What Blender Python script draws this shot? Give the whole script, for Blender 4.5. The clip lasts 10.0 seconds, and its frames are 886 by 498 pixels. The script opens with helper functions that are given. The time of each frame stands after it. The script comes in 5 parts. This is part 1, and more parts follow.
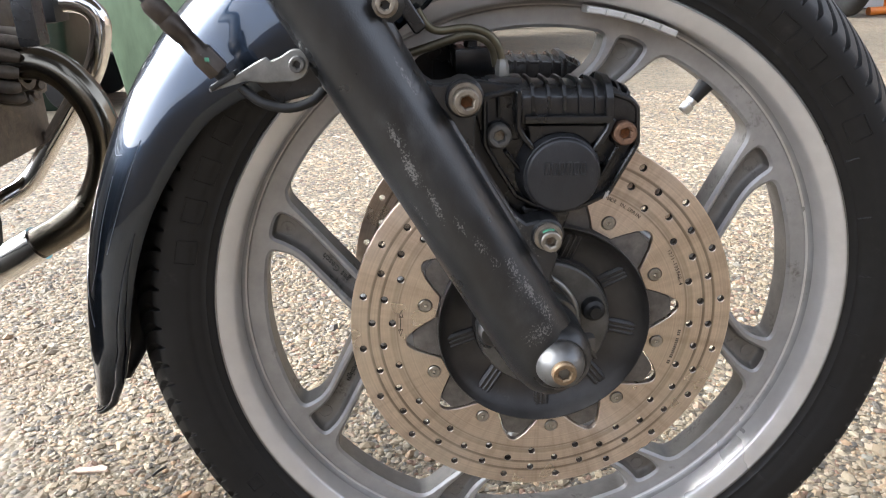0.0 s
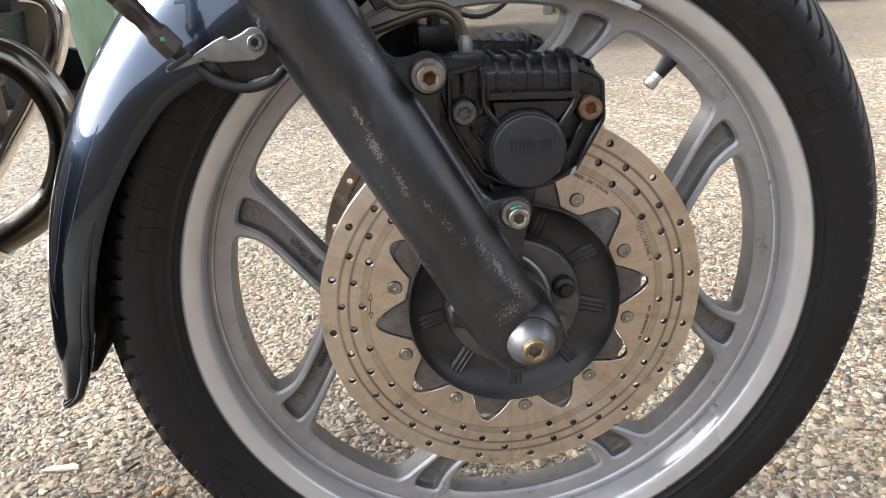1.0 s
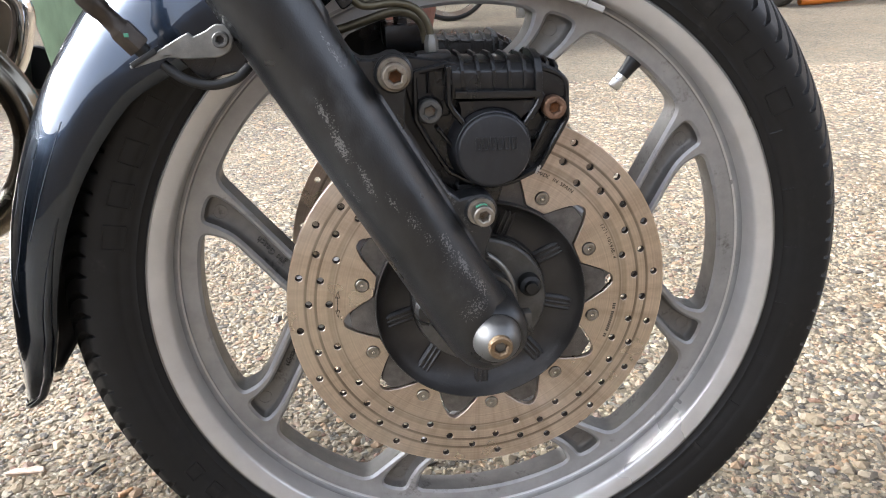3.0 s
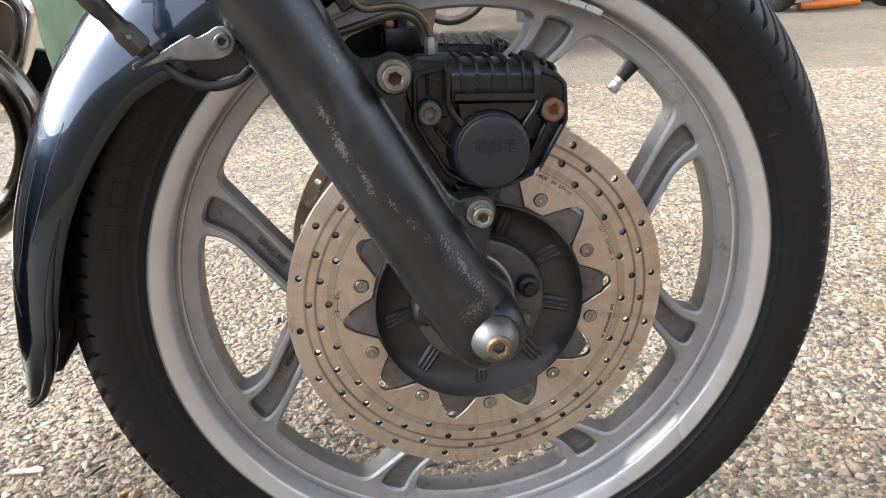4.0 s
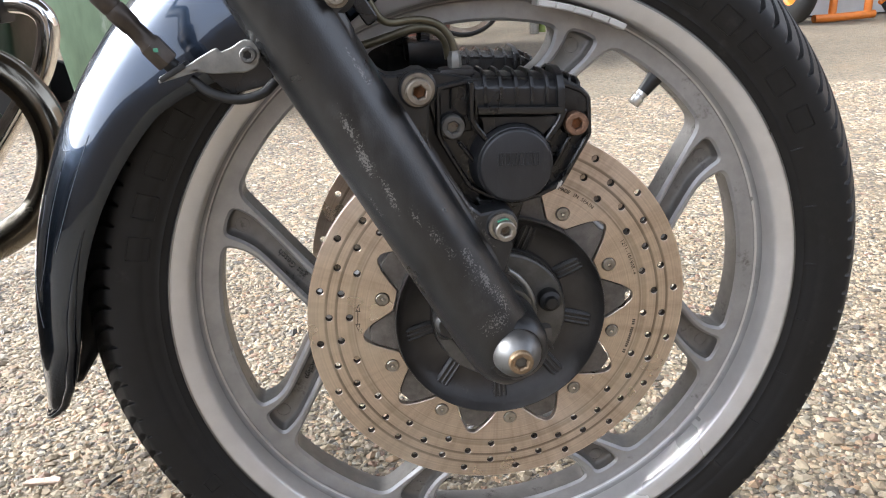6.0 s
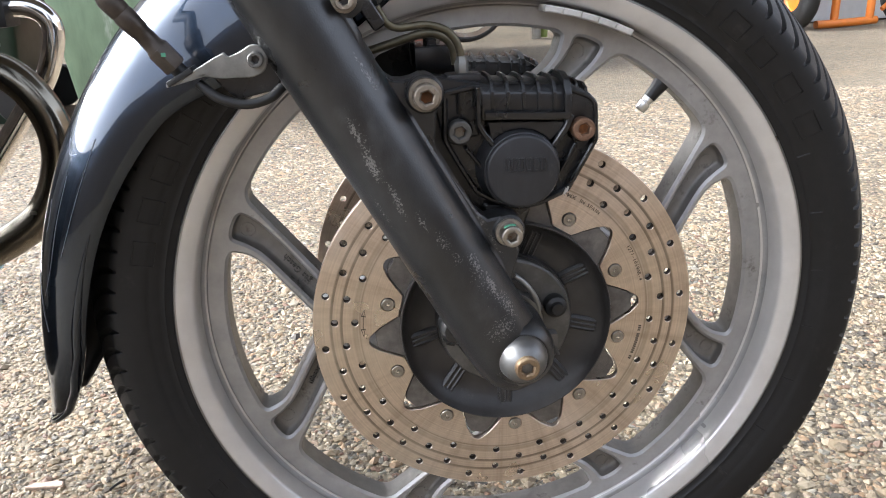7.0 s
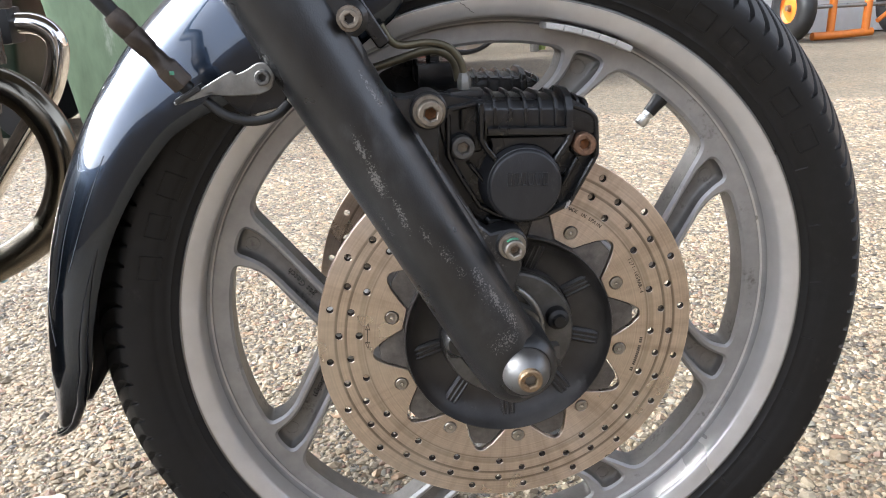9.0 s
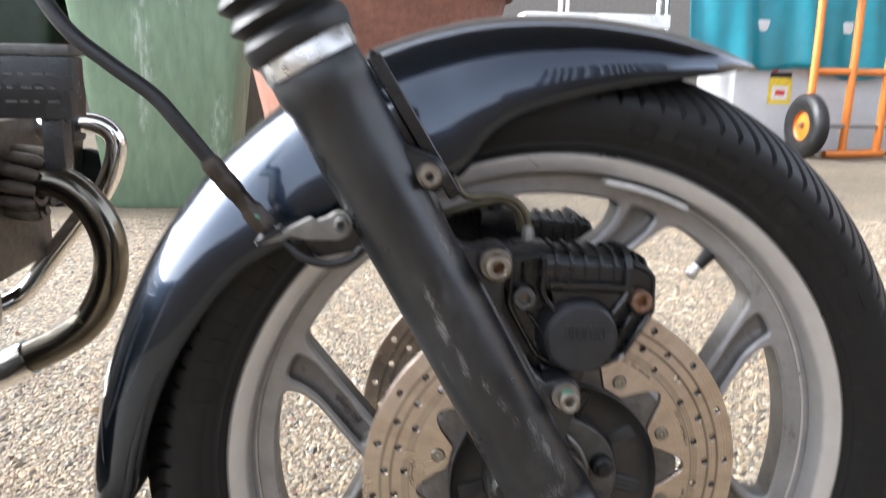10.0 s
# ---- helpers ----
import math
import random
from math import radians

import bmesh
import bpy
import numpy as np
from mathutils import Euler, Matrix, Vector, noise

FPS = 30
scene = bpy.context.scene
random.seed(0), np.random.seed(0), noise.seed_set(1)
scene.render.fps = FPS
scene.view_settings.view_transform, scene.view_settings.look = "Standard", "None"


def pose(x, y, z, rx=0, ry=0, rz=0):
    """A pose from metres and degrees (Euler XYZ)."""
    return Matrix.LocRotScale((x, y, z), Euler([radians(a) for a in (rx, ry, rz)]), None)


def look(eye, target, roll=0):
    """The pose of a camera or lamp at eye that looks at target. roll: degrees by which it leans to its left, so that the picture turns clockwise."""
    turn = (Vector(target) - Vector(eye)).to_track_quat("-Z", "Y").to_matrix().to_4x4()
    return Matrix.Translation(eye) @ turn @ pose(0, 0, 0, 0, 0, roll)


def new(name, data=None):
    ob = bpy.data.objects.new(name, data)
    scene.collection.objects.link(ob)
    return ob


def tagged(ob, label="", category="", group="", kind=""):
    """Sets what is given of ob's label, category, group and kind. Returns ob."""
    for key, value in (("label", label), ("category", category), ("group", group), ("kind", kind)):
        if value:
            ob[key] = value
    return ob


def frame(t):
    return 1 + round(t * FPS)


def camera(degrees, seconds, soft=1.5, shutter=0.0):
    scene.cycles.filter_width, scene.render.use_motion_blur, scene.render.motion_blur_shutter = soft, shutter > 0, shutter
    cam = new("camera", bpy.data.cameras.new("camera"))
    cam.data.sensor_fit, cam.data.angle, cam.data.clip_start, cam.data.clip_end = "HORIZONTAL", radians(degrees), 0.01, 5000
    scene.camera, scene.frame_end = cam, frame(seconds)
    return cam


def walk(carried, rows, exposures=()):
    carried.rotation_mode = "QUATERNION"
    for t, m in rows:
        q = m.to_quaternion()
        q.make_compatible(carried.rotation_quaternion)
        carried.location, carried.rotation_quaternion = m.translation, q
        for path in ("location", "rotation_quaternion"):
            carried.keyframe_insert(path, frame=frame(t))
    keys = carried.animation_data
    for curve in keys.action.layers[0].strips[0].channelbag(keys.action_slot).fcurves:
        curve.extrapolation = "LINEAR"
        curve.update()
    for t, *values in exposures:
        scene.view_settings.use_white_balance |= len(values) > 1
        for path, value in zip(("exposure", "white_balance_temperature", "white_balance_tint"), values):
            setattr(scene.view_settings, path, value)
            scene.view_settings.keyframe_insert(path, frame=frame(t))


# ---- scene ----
from mathutils.geometry import tessellate_polygon

cam = camera(58.9, 10.0, soft=1.0, shutter=0.35)
# seconds, eye, yaw to the left, pitch up, lean to the left
ROWS = [
    (0, -0.1000, -0.5811, 0.5872, -3.08, -20.75, -2.61),
    (0.5, -0.0994, -0.5766, 0.5755, -3.87, -21.43, -3.18),
    (1, -0.0949, -0.5801, 0.5774, -4.90, -21.39, -3.41),
    (1.5, -0.0907, -0.5807, 0.5755, -5.53, -21.44, -3.43),
    (2, -0.0885, -0.5839, 0.5762, -5.98, -21.44, -3.20),
    (2.5, -0.0899, -0.5838, 0.5759, -6.65, -21.45, -2.95),
    (4, -0.0907, -0.5897, 0.5754, -7.00, -21.06, -2.48),
    (4.5, -0.0974, -0.5842, 0.5744, -6.40, -21.15, -2.37),
    (5, -0.0990, -0.5848, 0.5750, -6.03, -20.92, -2.54),
    (5.5, -0.0968, -0.5872, 0.5762, -6.09, -20.54, -2.54),
    (7, -0.1006, -0.5849, 0.5769, -6.06, -19.89, -2.34),
    (7.5, -0.1023, -0.5857, 0.5776, -5.97, -19.86, -2.34),
    (8, -0.1012, -0.5869, 0.5774, -6.16, -19.71, -2.32),
    (8.5, -0.1024, -0.5896, 0.5792, -6.28, -19.48, -2.48),
    (9, -0.1043, -0.5902, 0.5806, -6.19, -19.05, -2.48),
    (9.5, -0.1081, -0.5895, 0.5824, -6.62, -18.05, -1.51),
    (9.7, -0.1134, -0.5917, 0.5884, -6.15, -16.28, -0.72),
    (9.9, -0.1209, -0.5858, 0.6100, -5.28, -14.18, 0.15),
    (10, -0.1412, -0.5876, 0.6242, -5.93, -12.93, 1.29),
]
walk(
    cam,
    [(t, pose(x, y, z, 0, 0, yaw) @ pose(0, 0, 0, 90 + pitch) @ pose(0, 0, 0, 0, 0, roll)) for t, x, y, z, yaw, pitch, roll in ROWS],
    [(0.0, 2.95, 6030, 10), (10.0, 2.95, 6030, 10)],
)

# ---- light ----
SUN_TURN, SUN_UP = 284.0, 34.0
world = bpy.data.worlds.new("sky")
scene.world = world
world.use_nodes = True
sky = world.node_tree.nodes.new("ShaderNodeTexSky")
sky.sky_type, sky.sun_disc = "NISHITA", False
sky.sun_elevation, sky.sun_rotation = radians(SUN_UP), radians(SUN_TURN)
sky.air_density, sky.dust_density, sky.ozone_density = 0.5, 3.4, 1.0
background = world.node_tree.nodes["Background"]
background.inputs["Strength"].default_value = 0.15
haze = world.node_tree.nodes.new("ShaderNodeHueSaturation")
haze.inputs["Saturation"].default_value = 0.30
world.node_tree.links.new(sky.outputs["Color"], haze.inputs["Color"])
world.node_tree.links.new(haze.outputs["Color"], background.inputs["Color"])
sun = new("sun", bpy.data.lights.new("sun", "SUN"))
sun.data.energy, sun.data.angle, sun.data.color = 1.05, radians(32), (1.0, 0.97, 0.92)
a, e = radians(SUN_TURN), radians(SUN_UP)
sun.matrix_world = look((math.sin(a) * math.cos(e) * 9, math.cos(a) * math.cos(e) * 9, math.sin(e) * 9), (0, 0, 0))


# ---- materials ----
def shade(name, colour, rough=0.5, metal=0.0, vary=0.15, grain=40.0, blot=4.0, bump=0.15, bump_scale=None, stain=None, stain_cover=0.0, stain_scale=12.0, stain_rough=None, stain_fine=9.0, coat=0.0, spec=0.5, rough_vary=0.1, random_tint=0.0, stretch=(1, 1, 1)):
    """A surface with grain and blotches in colour, gloss and relief, and stains of a second colour."""
    m = bpy.data.materials.new(name)
    m.use_nodes = True
    nodes, links = m.node_tree.nodes, m.node_tree.links
    p = nodes["Principled BSDF"]
    co = nodes.new("ShaderNodeTexCoord")
    mapping = nodes.new("ShaderNodeMapping")
    mapping.inputs["Scale"].default_value = stretch
    links.new(co.outputs["Object"], mapping.inputs["Vector"])

    def cloud(scale, detail=5.0, rough_=0.6):
        n = nodes.new("ShaderNodeTexNoise")
        n.inputs["Scale"].default_value, n.inputs["Detail"].default_value, n.inputs["Roughness"].default_value = scale, detail, rough_
        links.new(mapping.outputs["Vector"], n.inputs["Vector"])
        return n.outputs["Fac"]

    def ranged(value, a0, a1, b0, b1):
        n = nodes.new("ShaderNodeMapRange")
        for key, v in zip(("From Min", "From Max", "To Min", "To Max"), (a0, a1, b0, b1)):
            n.inputs[key].default_value = v
        links.new(value, n.inputs["Value"])
        return n.outputs["Result"]

    def times(x, y):
        n = nodes.new("ShaderNodeMath")
        n.operation = "MULTIPLY"
        links.new(x, n.inputs[0])
        links.new(y, n.inputs[1])
        return n.outputs[0]

    fine, large = cloud(grain), cloud(blot, 4.0)
    amount = times(ranged(fine, 0.3, 0.7, 1 - vary, 1 + vary), ranged(large, 0.3, 0.7, 1 - vary, 1 + vary))
    if random_tint:
        info = nodes.new("ShaderNodeObjectInfo")
        amount = times(amount, ranged(info.outputs["Random"], 0, 1, 1 - random_tint, 1 + random_tint))
    tint = nodes.new("ShaderNodeVectorMath")
    tint.operation = "SCALE"
    tint.inputs[0].default_value = colour
    links.new(amount, tint.inputs["Scale"])
    out = tint.outputs["Vector"]
    roughness = ranged(large, 0.3, 0.7, max(0.02, rough - rough_vary), min(1, rough + rough_vary))
    if stain:
        spots = times(ranged(cloud(stain_scale, 8.0, 0.7), 0.62 - stain_cover, 0.72 - stain_cover, 0, 1), ranged(cloud(stain_scale * stain_fine, 3.0), 0.42, 0.6, 0, 1))
        mix = nodes.new("ShaderNodeMix")
        mix.data_type = "RGBA"
        links.new(spots, mix.inputs["Factor"])
        links.new(out, mix.inputs[6])
        mix.inputs[7].default_value = (*stain, 1)
        out = mix.outputs[2]
        if stain_rough is not None:
            mix2 = nodes.new("ShaderNodeMix")
            links.new(spots, mix2.inputs["Factor"])
            links.new(roughness, mix2.inputs[2])
            mix2.inputs[3].default_value = stain_rough
            roughness = mix2.outputs[0]
    links.new(out, p.inputs["Base Color"])
    links.new(roughness, p.inputs["Roughness"])
    p.inputs["Metallic"].default_value = metal
    p.inputs["Specular IOR Level"].default_value = spec
    if coat:
        p.inputs["Coat Weight"].default_value, p.inputs["Coat Roughness"].default_value, p.inputs["Coat IOR"].default_value = coat, 0.03, 1.7
    if bump:
        b = nodes.new("ShaderNodeBump")
        b.inputs["Strength"].default_value, b.inputs["Distance"].default_value = bump, 0.002
        links.new(cloud(bump_scale or grain * 6, 3.0), b.inputs["Height"])
        links.new(b.outputs["Normal"], p.inputs["Normal"])
    return m


RIM = shade("silver_wheel_paint", (0.58, 0.565, 0.545), 0.32, 0.5, 0.05, 60, 9, 0.04, 900, (0.22, 0.205, 0.185), -0.03, 22)
SPOKE = shade("weathered_silver_paint", (0.36, 0.352, 0.34), 0.42, 0.4, 0.12, 60, 14, 0.08, 800, (0.16, 0.15, 0.135), 0.05, 26)
# grimy paint that also carries painted-in shade for the spokes' window walls
RIM_GRIME_SHADE = shade("grimy_shaded_silver_paint", (0.20, 0.19, 0.175), 0.5, 0.4, 0.18, 60, 14, 0.1, 700, (0.07, 0.062, 0.055), 0.08, 30)
RUBBER = shade("tyre_rubber", (0.0100, 0.0097, 0.0095), 0.52, 0, 0.15, 90, 9, 0.06, 1500, (0.030, 0.028, 0.026), 0.02, 20, spec=0.3)
SOFT_RUBBER = shade("black_rubber", (0.0065, 0.0065, 0.0065), 0.5, 0, 0.2, 80, 15, 0.1)
CAST = shade("black_cast_metal", (0.0062, 0.0067, 0.0077), 0.27, 0.1, 0.25, 120, 20, 0.14, 1100, (0.07, 0.07, 0.07), 0.02, 40, stain_fine=30.0, spec=0.7)
FORK = shade("satin_black_fork_paint", (0.0145, 0.0152, 0.0160), 0.38, 0.05, 0.32, 90, 14, 0.10, 1000, (0.036, 0.036, 0.036), 0.07, 18, 0.6, stain_fine=3.0, spec=0.6, rough_vary=0.14, stretch=(1.0, 1.0, 0.6))


def scuffed_fork():
    """Fork paint rubbed through to grey in pitted streaks along the leg."""
    nodes, links = FORK.node_tree.nodes, FORK.node_tree.links
    p = nodes["Principled BSDF"]
    co = next(n for n in nodes if n.type == "TEX_COORD").outputs["Object"]

    def sum_of(a, b, op="ADD"):
        n = nodes.new("ShaderNodeMath")
        n.operation = op
        for socket, v in zip(n.inputs, (a, b)):
            if isinstance(v, (int, float)):
                socket.default_value = v
            else:
                links.new(v, socket)
        return n.outputs[0]

    def along(axis):
        n = nodes.new("ShaderNodeVectorMath")
        n.operation = "DOT_PRODUCT"
        links.new(co, n.inputs[0])
        n.inputs[1].default_value = axis
        return n.outputs["Value"]

    up = sum_of(along((-0.4787, 0, 0.878)), 0.2853, "SUBTRACT")
    ahead = sum_of(along((0.878, 0, 0.4787)), 0.1490, "SUBTRACT")
    total = None
    # height up the leg, way forward, reach of both, lean, strength
    for s0, w0, a0, b0, lean, force in ((0.190, -0.0050, 0.014, 0.0034, 0.10, 0.9), (0.168, -0.0072, 0.014, 0.0040, 0.10, 1.0), (0.104, 0.0045, 0.012, 0.0050, 0.0, 0.8), (0.088, 0.0060, 0.008, 0.0050, 0.0, 0.8), (0.078, 0.0135, 0.012, 0.0042, 0.0, 0.9), (0.058, 0.0150, 0.014, 0.0030, 0.1, 1.0), (0.030, 0.0060, 0.009, 0.0160, 0.0, 0.85), (0.095, 0.0310, 0.040, 0.0022, 0.0, 0.85), (0.215, 0.0190, 0.020, 0.0022, 0.0, 0.85), (0.140, -0.0180, 0.020, 0.0022, 0.0, 0.75), (0.142, -0.0060, 0.016, 0.0032, 0.12, 0.9), (0.122, 0.0000, 0.010, 0.0040, 0.1, 0.8), (0.068, 0.0120, 0.030, 0.0085, 0.05, 0.72), (0.040, 0.0170, 0.016, 0.0050, 0.0, 0.85), (0.178, -0.0050, 0.030, 0.0065, 0.10, 0.74)):
        ds = sum_of(up, s0, "SUBTRACT")
        dw = sum_of(sum_of(ahead, w0, "SUBTRACT"), sum_of(ds, lean, "MULTIPLY"), "SUBTRACT")
        d2 = sum_of(sum_of(sum_of(ds, a0, "DIVIDE"), 2.0, "POWER"), sum_of(sum_of(dw, b0, "DIVIDE"), 2.0, "POWER"))
        near = nodes.new("ShaderNodeMapRange")
        near.inputs["From Min"].default_value, near.inputs["From Max"].default_value = 0.0, 2.2
        near.inputs["To Min"].default_value, near.inputs["To Max"].default_value = force, 0.0
        links.new(d2, near.inputs["Value"])
        total = near.outputs["Result"] if total is None else sum_of(total, near.outputs["Result"], "MAXIMUM")
    spot = nodes.new("ShaderNodeTexNoise")
    spot.inputs["Scale"].default_value, spot.inputs["Detail"].default_value, spot.inputs["Roughness"].default_value = 750, 4, 0.65
    links.new(co, spot.inputs["Vector"])
    bare = nodes.new("ShaderNodeMapRange")
    bare.inputs["From Min"].default_value, bare.inputs["From Max"].default_value = 0.905, 0.985
    links.new(sum_of(sum_of(total, 0.5, "MULTIPLY"), spot.outputs["Fac"]), bare.inputs["Value"])
    mix = nodes.new("ShaderNodeMix")
    mix.data_type = "RGBA"
    old = p.inputs["Base Color"].links[0].from_socket
    links.new(sum_of(bare.outputs["Result"], 0.85, "MULTIPLY"), mix.inputs["Factor"])
    links.new(old, mix.inputs[6])
    mix.inputs[7].default_value = (0.155, 0.152, 0.146, 1)
    links.new(mix.outputs[2], p.inputs["Base Color"])


scuffed_fork()
PISTON = shade("worn_black_cap", (0.024, 0.0245, 0.0265), 0.38, 0.1, 0.18, 120, 25, 0.10, 900, (0.045, 0.045, 0.046), 0.04, 60, stain_fine=14.0, spec=0.4, stretch=(1, 1, 0.4))
DISH = shade("dull_black_cover", (0.030, 0.0285, 0.0275), 0.40, 0.1, 0.30, 60, 14, 0.1, 800, (0.08, 0.075, 0.07), 0.0, 40, spec=0.6)
CARRIER = shade("grimy_disc_carrier", (0.128, 0.116, 0.103), 0.55, 0.4, 0.3, 120, 35, 0.25, 1200, (0.17, 0.16, 0.14), 0.0, 60)
FENDER = shade("midnight_blue_metallic_paint", (0.020, 0.0285, 0.043), 0.20, 0.95, 0.12, 900, 6, 0.55, 18, (0.04, 0.045, 0.055), -0.02, 30, coat=1.0, rough_vary=0.05, spec=0.1)
FENDER.node_tree.nodes["Principled BSDF"].inputs["Coat IOR"].default_value = 1.5
SCRATCH = shade("scratched_lacquer", (0.11, 0.12, 0.14), 0.5, 0, 0.2, 200, 60, 0)
CHROME = shade("chrome", (0.75, 0.74, 0.72), 0.10, 1.0, 0.06, 30, 6, 0.02, 300, (0.30, 0.25, 0.19), 0.0, 40, rough_vary=0.08)
BLUED = shade("blued_chrome", (0.17, 0.155, 0.125), 0.20, 1.0, 0.25, 20, 7, 0.03, 300, (0.16, 0.085, 0.045), 0.05, 9, 0.4)
STEEL = shade("zinc_steel", (0.306, 0.281, 0.242), 0.38, 0.85, 0.15, 160, 40, 0.2, 1500, (0.20, 0.13, 0.075), 0.02, 90, 0.7)
OLD_STEEL = shade("tarnished_steel", (0.221, 0.191, 0.153), 0.45, 0.8, 0.22, 160, 60, 0.25, 1500, (0.17, 0.095, 0.045), 0.07, 110, 0.8)
YELLOWED = shade("yellowed_steel", (0.235, 0.170, 0.105), 0.45, 0.7, 0.25, 200, 60, 0.25, 1500, (0.22, 0.11, 0.045), 0.06, 110, 0.8)
RUST = shade("rust", (0.21, 0.085, 0.03), 0.85, 0.1, 0.4, 300, 90, 0.5, 2000)
RUSTY_STEEL = shade("rusted_steel", (0.150, 0.085, 0.052), 0.6, 0.5, 0.35, 200, 70, 0.35, 1500, (0.17, 0.16, 0.14), 0.0, 120)
ALLOY = shade("dull_alloy", (0.255, 0.251, 0.238), 0.36, 0.85, 0.12, 120, 35, 0.15, 1200, (0.13, 0.12, 0.105), 0.03, 60)
ZINC = shade("zinc_plate", (0.204, 0.201, 0.187), 0.45, 0.7, 0.18, 120, 35, 0.12, 1000, (0.15, 0.135, 0.11), 0.03, 60)
OLIVE = shade("olive_passivated_tube", (0.10, 0.088, 0.058), 0.36, 0.7, 0.2, 120, 30, 0.05)
BRASS_GREY = shade("grey_brown_ferrule", (0.055, 0.045, 0.037), 0.42, 0.6, 0.25, 120, 40, 0.1)
GREEN_MARK = shade("green_paint_mark", (0.07, 0.26, 0.16), 0.6, 0, 0.5, 300, 90)
NICKEL = shade("nickel_cap", (0.62, 0.61, 0.58), 0.28, 0.9, 0.1, 120, 40, 0.1)
LEAD = shade("white_coated_weight", (0.446, 0.432, 0.403), 0.5, 0.1, 0.1, 120, 40, 0.2)
# dark brown that stands in for the shade inside the drilled holes
HOLE_SHADE = shade("brown_hole_shade", (0.055, 0.040, 0.030), 0.8, 0.1, 0.3)
ENGRAVED = shade("engraved_mark", (0.10, 0.085, 0.07), 0.7, 0.2, 0.1)
BIN_GREEN = shade("sun_faded_green_plastic", (0.165, 0.235, 0.150), 0.5, 0, 0.16, 30, 3, 0.08, 60, (0.36, 0.41, 0.34), 0.06, 7, stretch=(1, 1, 0.25))
BIN_DARK = shade("dark_green_plastic", (0.012, 0.025, 0.015), 0.5, 0, 0.2, 30, 3, 0.08, 60)
ORANGE = shade("orange_enamel", (0.576, 0.160, 0.014), 0.4, 0, 0.1, 20, 3, 0.03, 60, (0.3, 0.1, 0.03), -0.05, 12, spec=0.6)
TEAL = shade("teal_plastic_sheet", (0.006, 0.175, 0.220), 0.45, 0, 0.12, 10, 2, 0.1, 20)
WHITE = shade("white_enamel", (0.50, 0.51, 0.51), 0.45, 0, 0.06, 10, 2, 0.05, 20, (0.4, 0.38, 0.34), -0.03, 3)
TERRACOTTA = shade("terracotta", (0.20, 0.085, 0.055), 0.8, 0, 0.2, 30, 4, 0.2, 60)
YELLOW = shade("yellow_label", (0.75, 0.55, 0.03), 0.5)
YELLOW_GREEN = shade("yellow_green_plastic", (0.15, 0.19, 0.04), 0.5)
RED = shade("red_label", (0.6, 0.04, 0.04), 0.5)
PAPER = shade("white_label", (0.75, 0.74, 0.7), 0.6)
ENGINE = shade("grey_cast_engine", (0.014, 0.014, 0.013), 0.5, 0.35, 0.15, 60, 9, 0.2, 400, (0.1, 0.085, 0.06), 0.0, 20)
COVER = shade("pale_grey_cast_cover", (0.24, 0.23, 0.205), 0.5, 0.3, 0.12, 60, 9, 0.2, 400, (0.12, 0.11, 0.09), 0.0, 20)
FIN = shade("oil_stained_fins", (0.095, 0.078, 0.060), 0.55, 0.4, 0.35, 90, 20, 0.3, 500, (0.19, 0.15, 0.11), 0.04, 40)
TIMBER = shade("painted_timber", (0.13, 0.12, 0.11), 0.6, 0, 0.1, 15, 2, 0.1, 40)
DARK_TIMBER = shade("dark_weathered_timber", (0.050, 0.040, 0.028), 0.8, 0, 0.3, 30, 4, 0.3, 120, stretch=(1, 1, 0.1))
CAP_ALLOY = shade("grey_alloy_cap", (0.165, 0.165, 0.162), 0.42, 0.85, 0.1, 120, 35, 0.1, 1200, (0.12, 0.11, 0.10), 0.03, 60)
BARK = shade("orange_bark", (0.42, 0.24, 0.12), 0.8, 0, 0.25, 120, 30, 0.4, 600)
CHIP = shade("pale_wood", (0.50, 0.39, 0.31), 0.8, 0, 0.25, 120, 30, 0.4, 600)
DARK_GRIME = shade("dark_grimy_alloy", (0.10, 0.097, 0.09), 0.5, 0.6, 0.25, 120, 35, 0.2, 1200, (0.05, 0.045, 0.04), 0.05, 60)
BRICK_WALL = shade("brown_brick_face", (0.15, 0.12, 0.095), 0.85, 0, 0.2, 25, 1.5, 0.3, 80)
PLASTER = shade("beige_plaster", (0.20, 0.18, 0.155), 0.85, 0, 0.1, 25, 1.5, 0.3, 80)


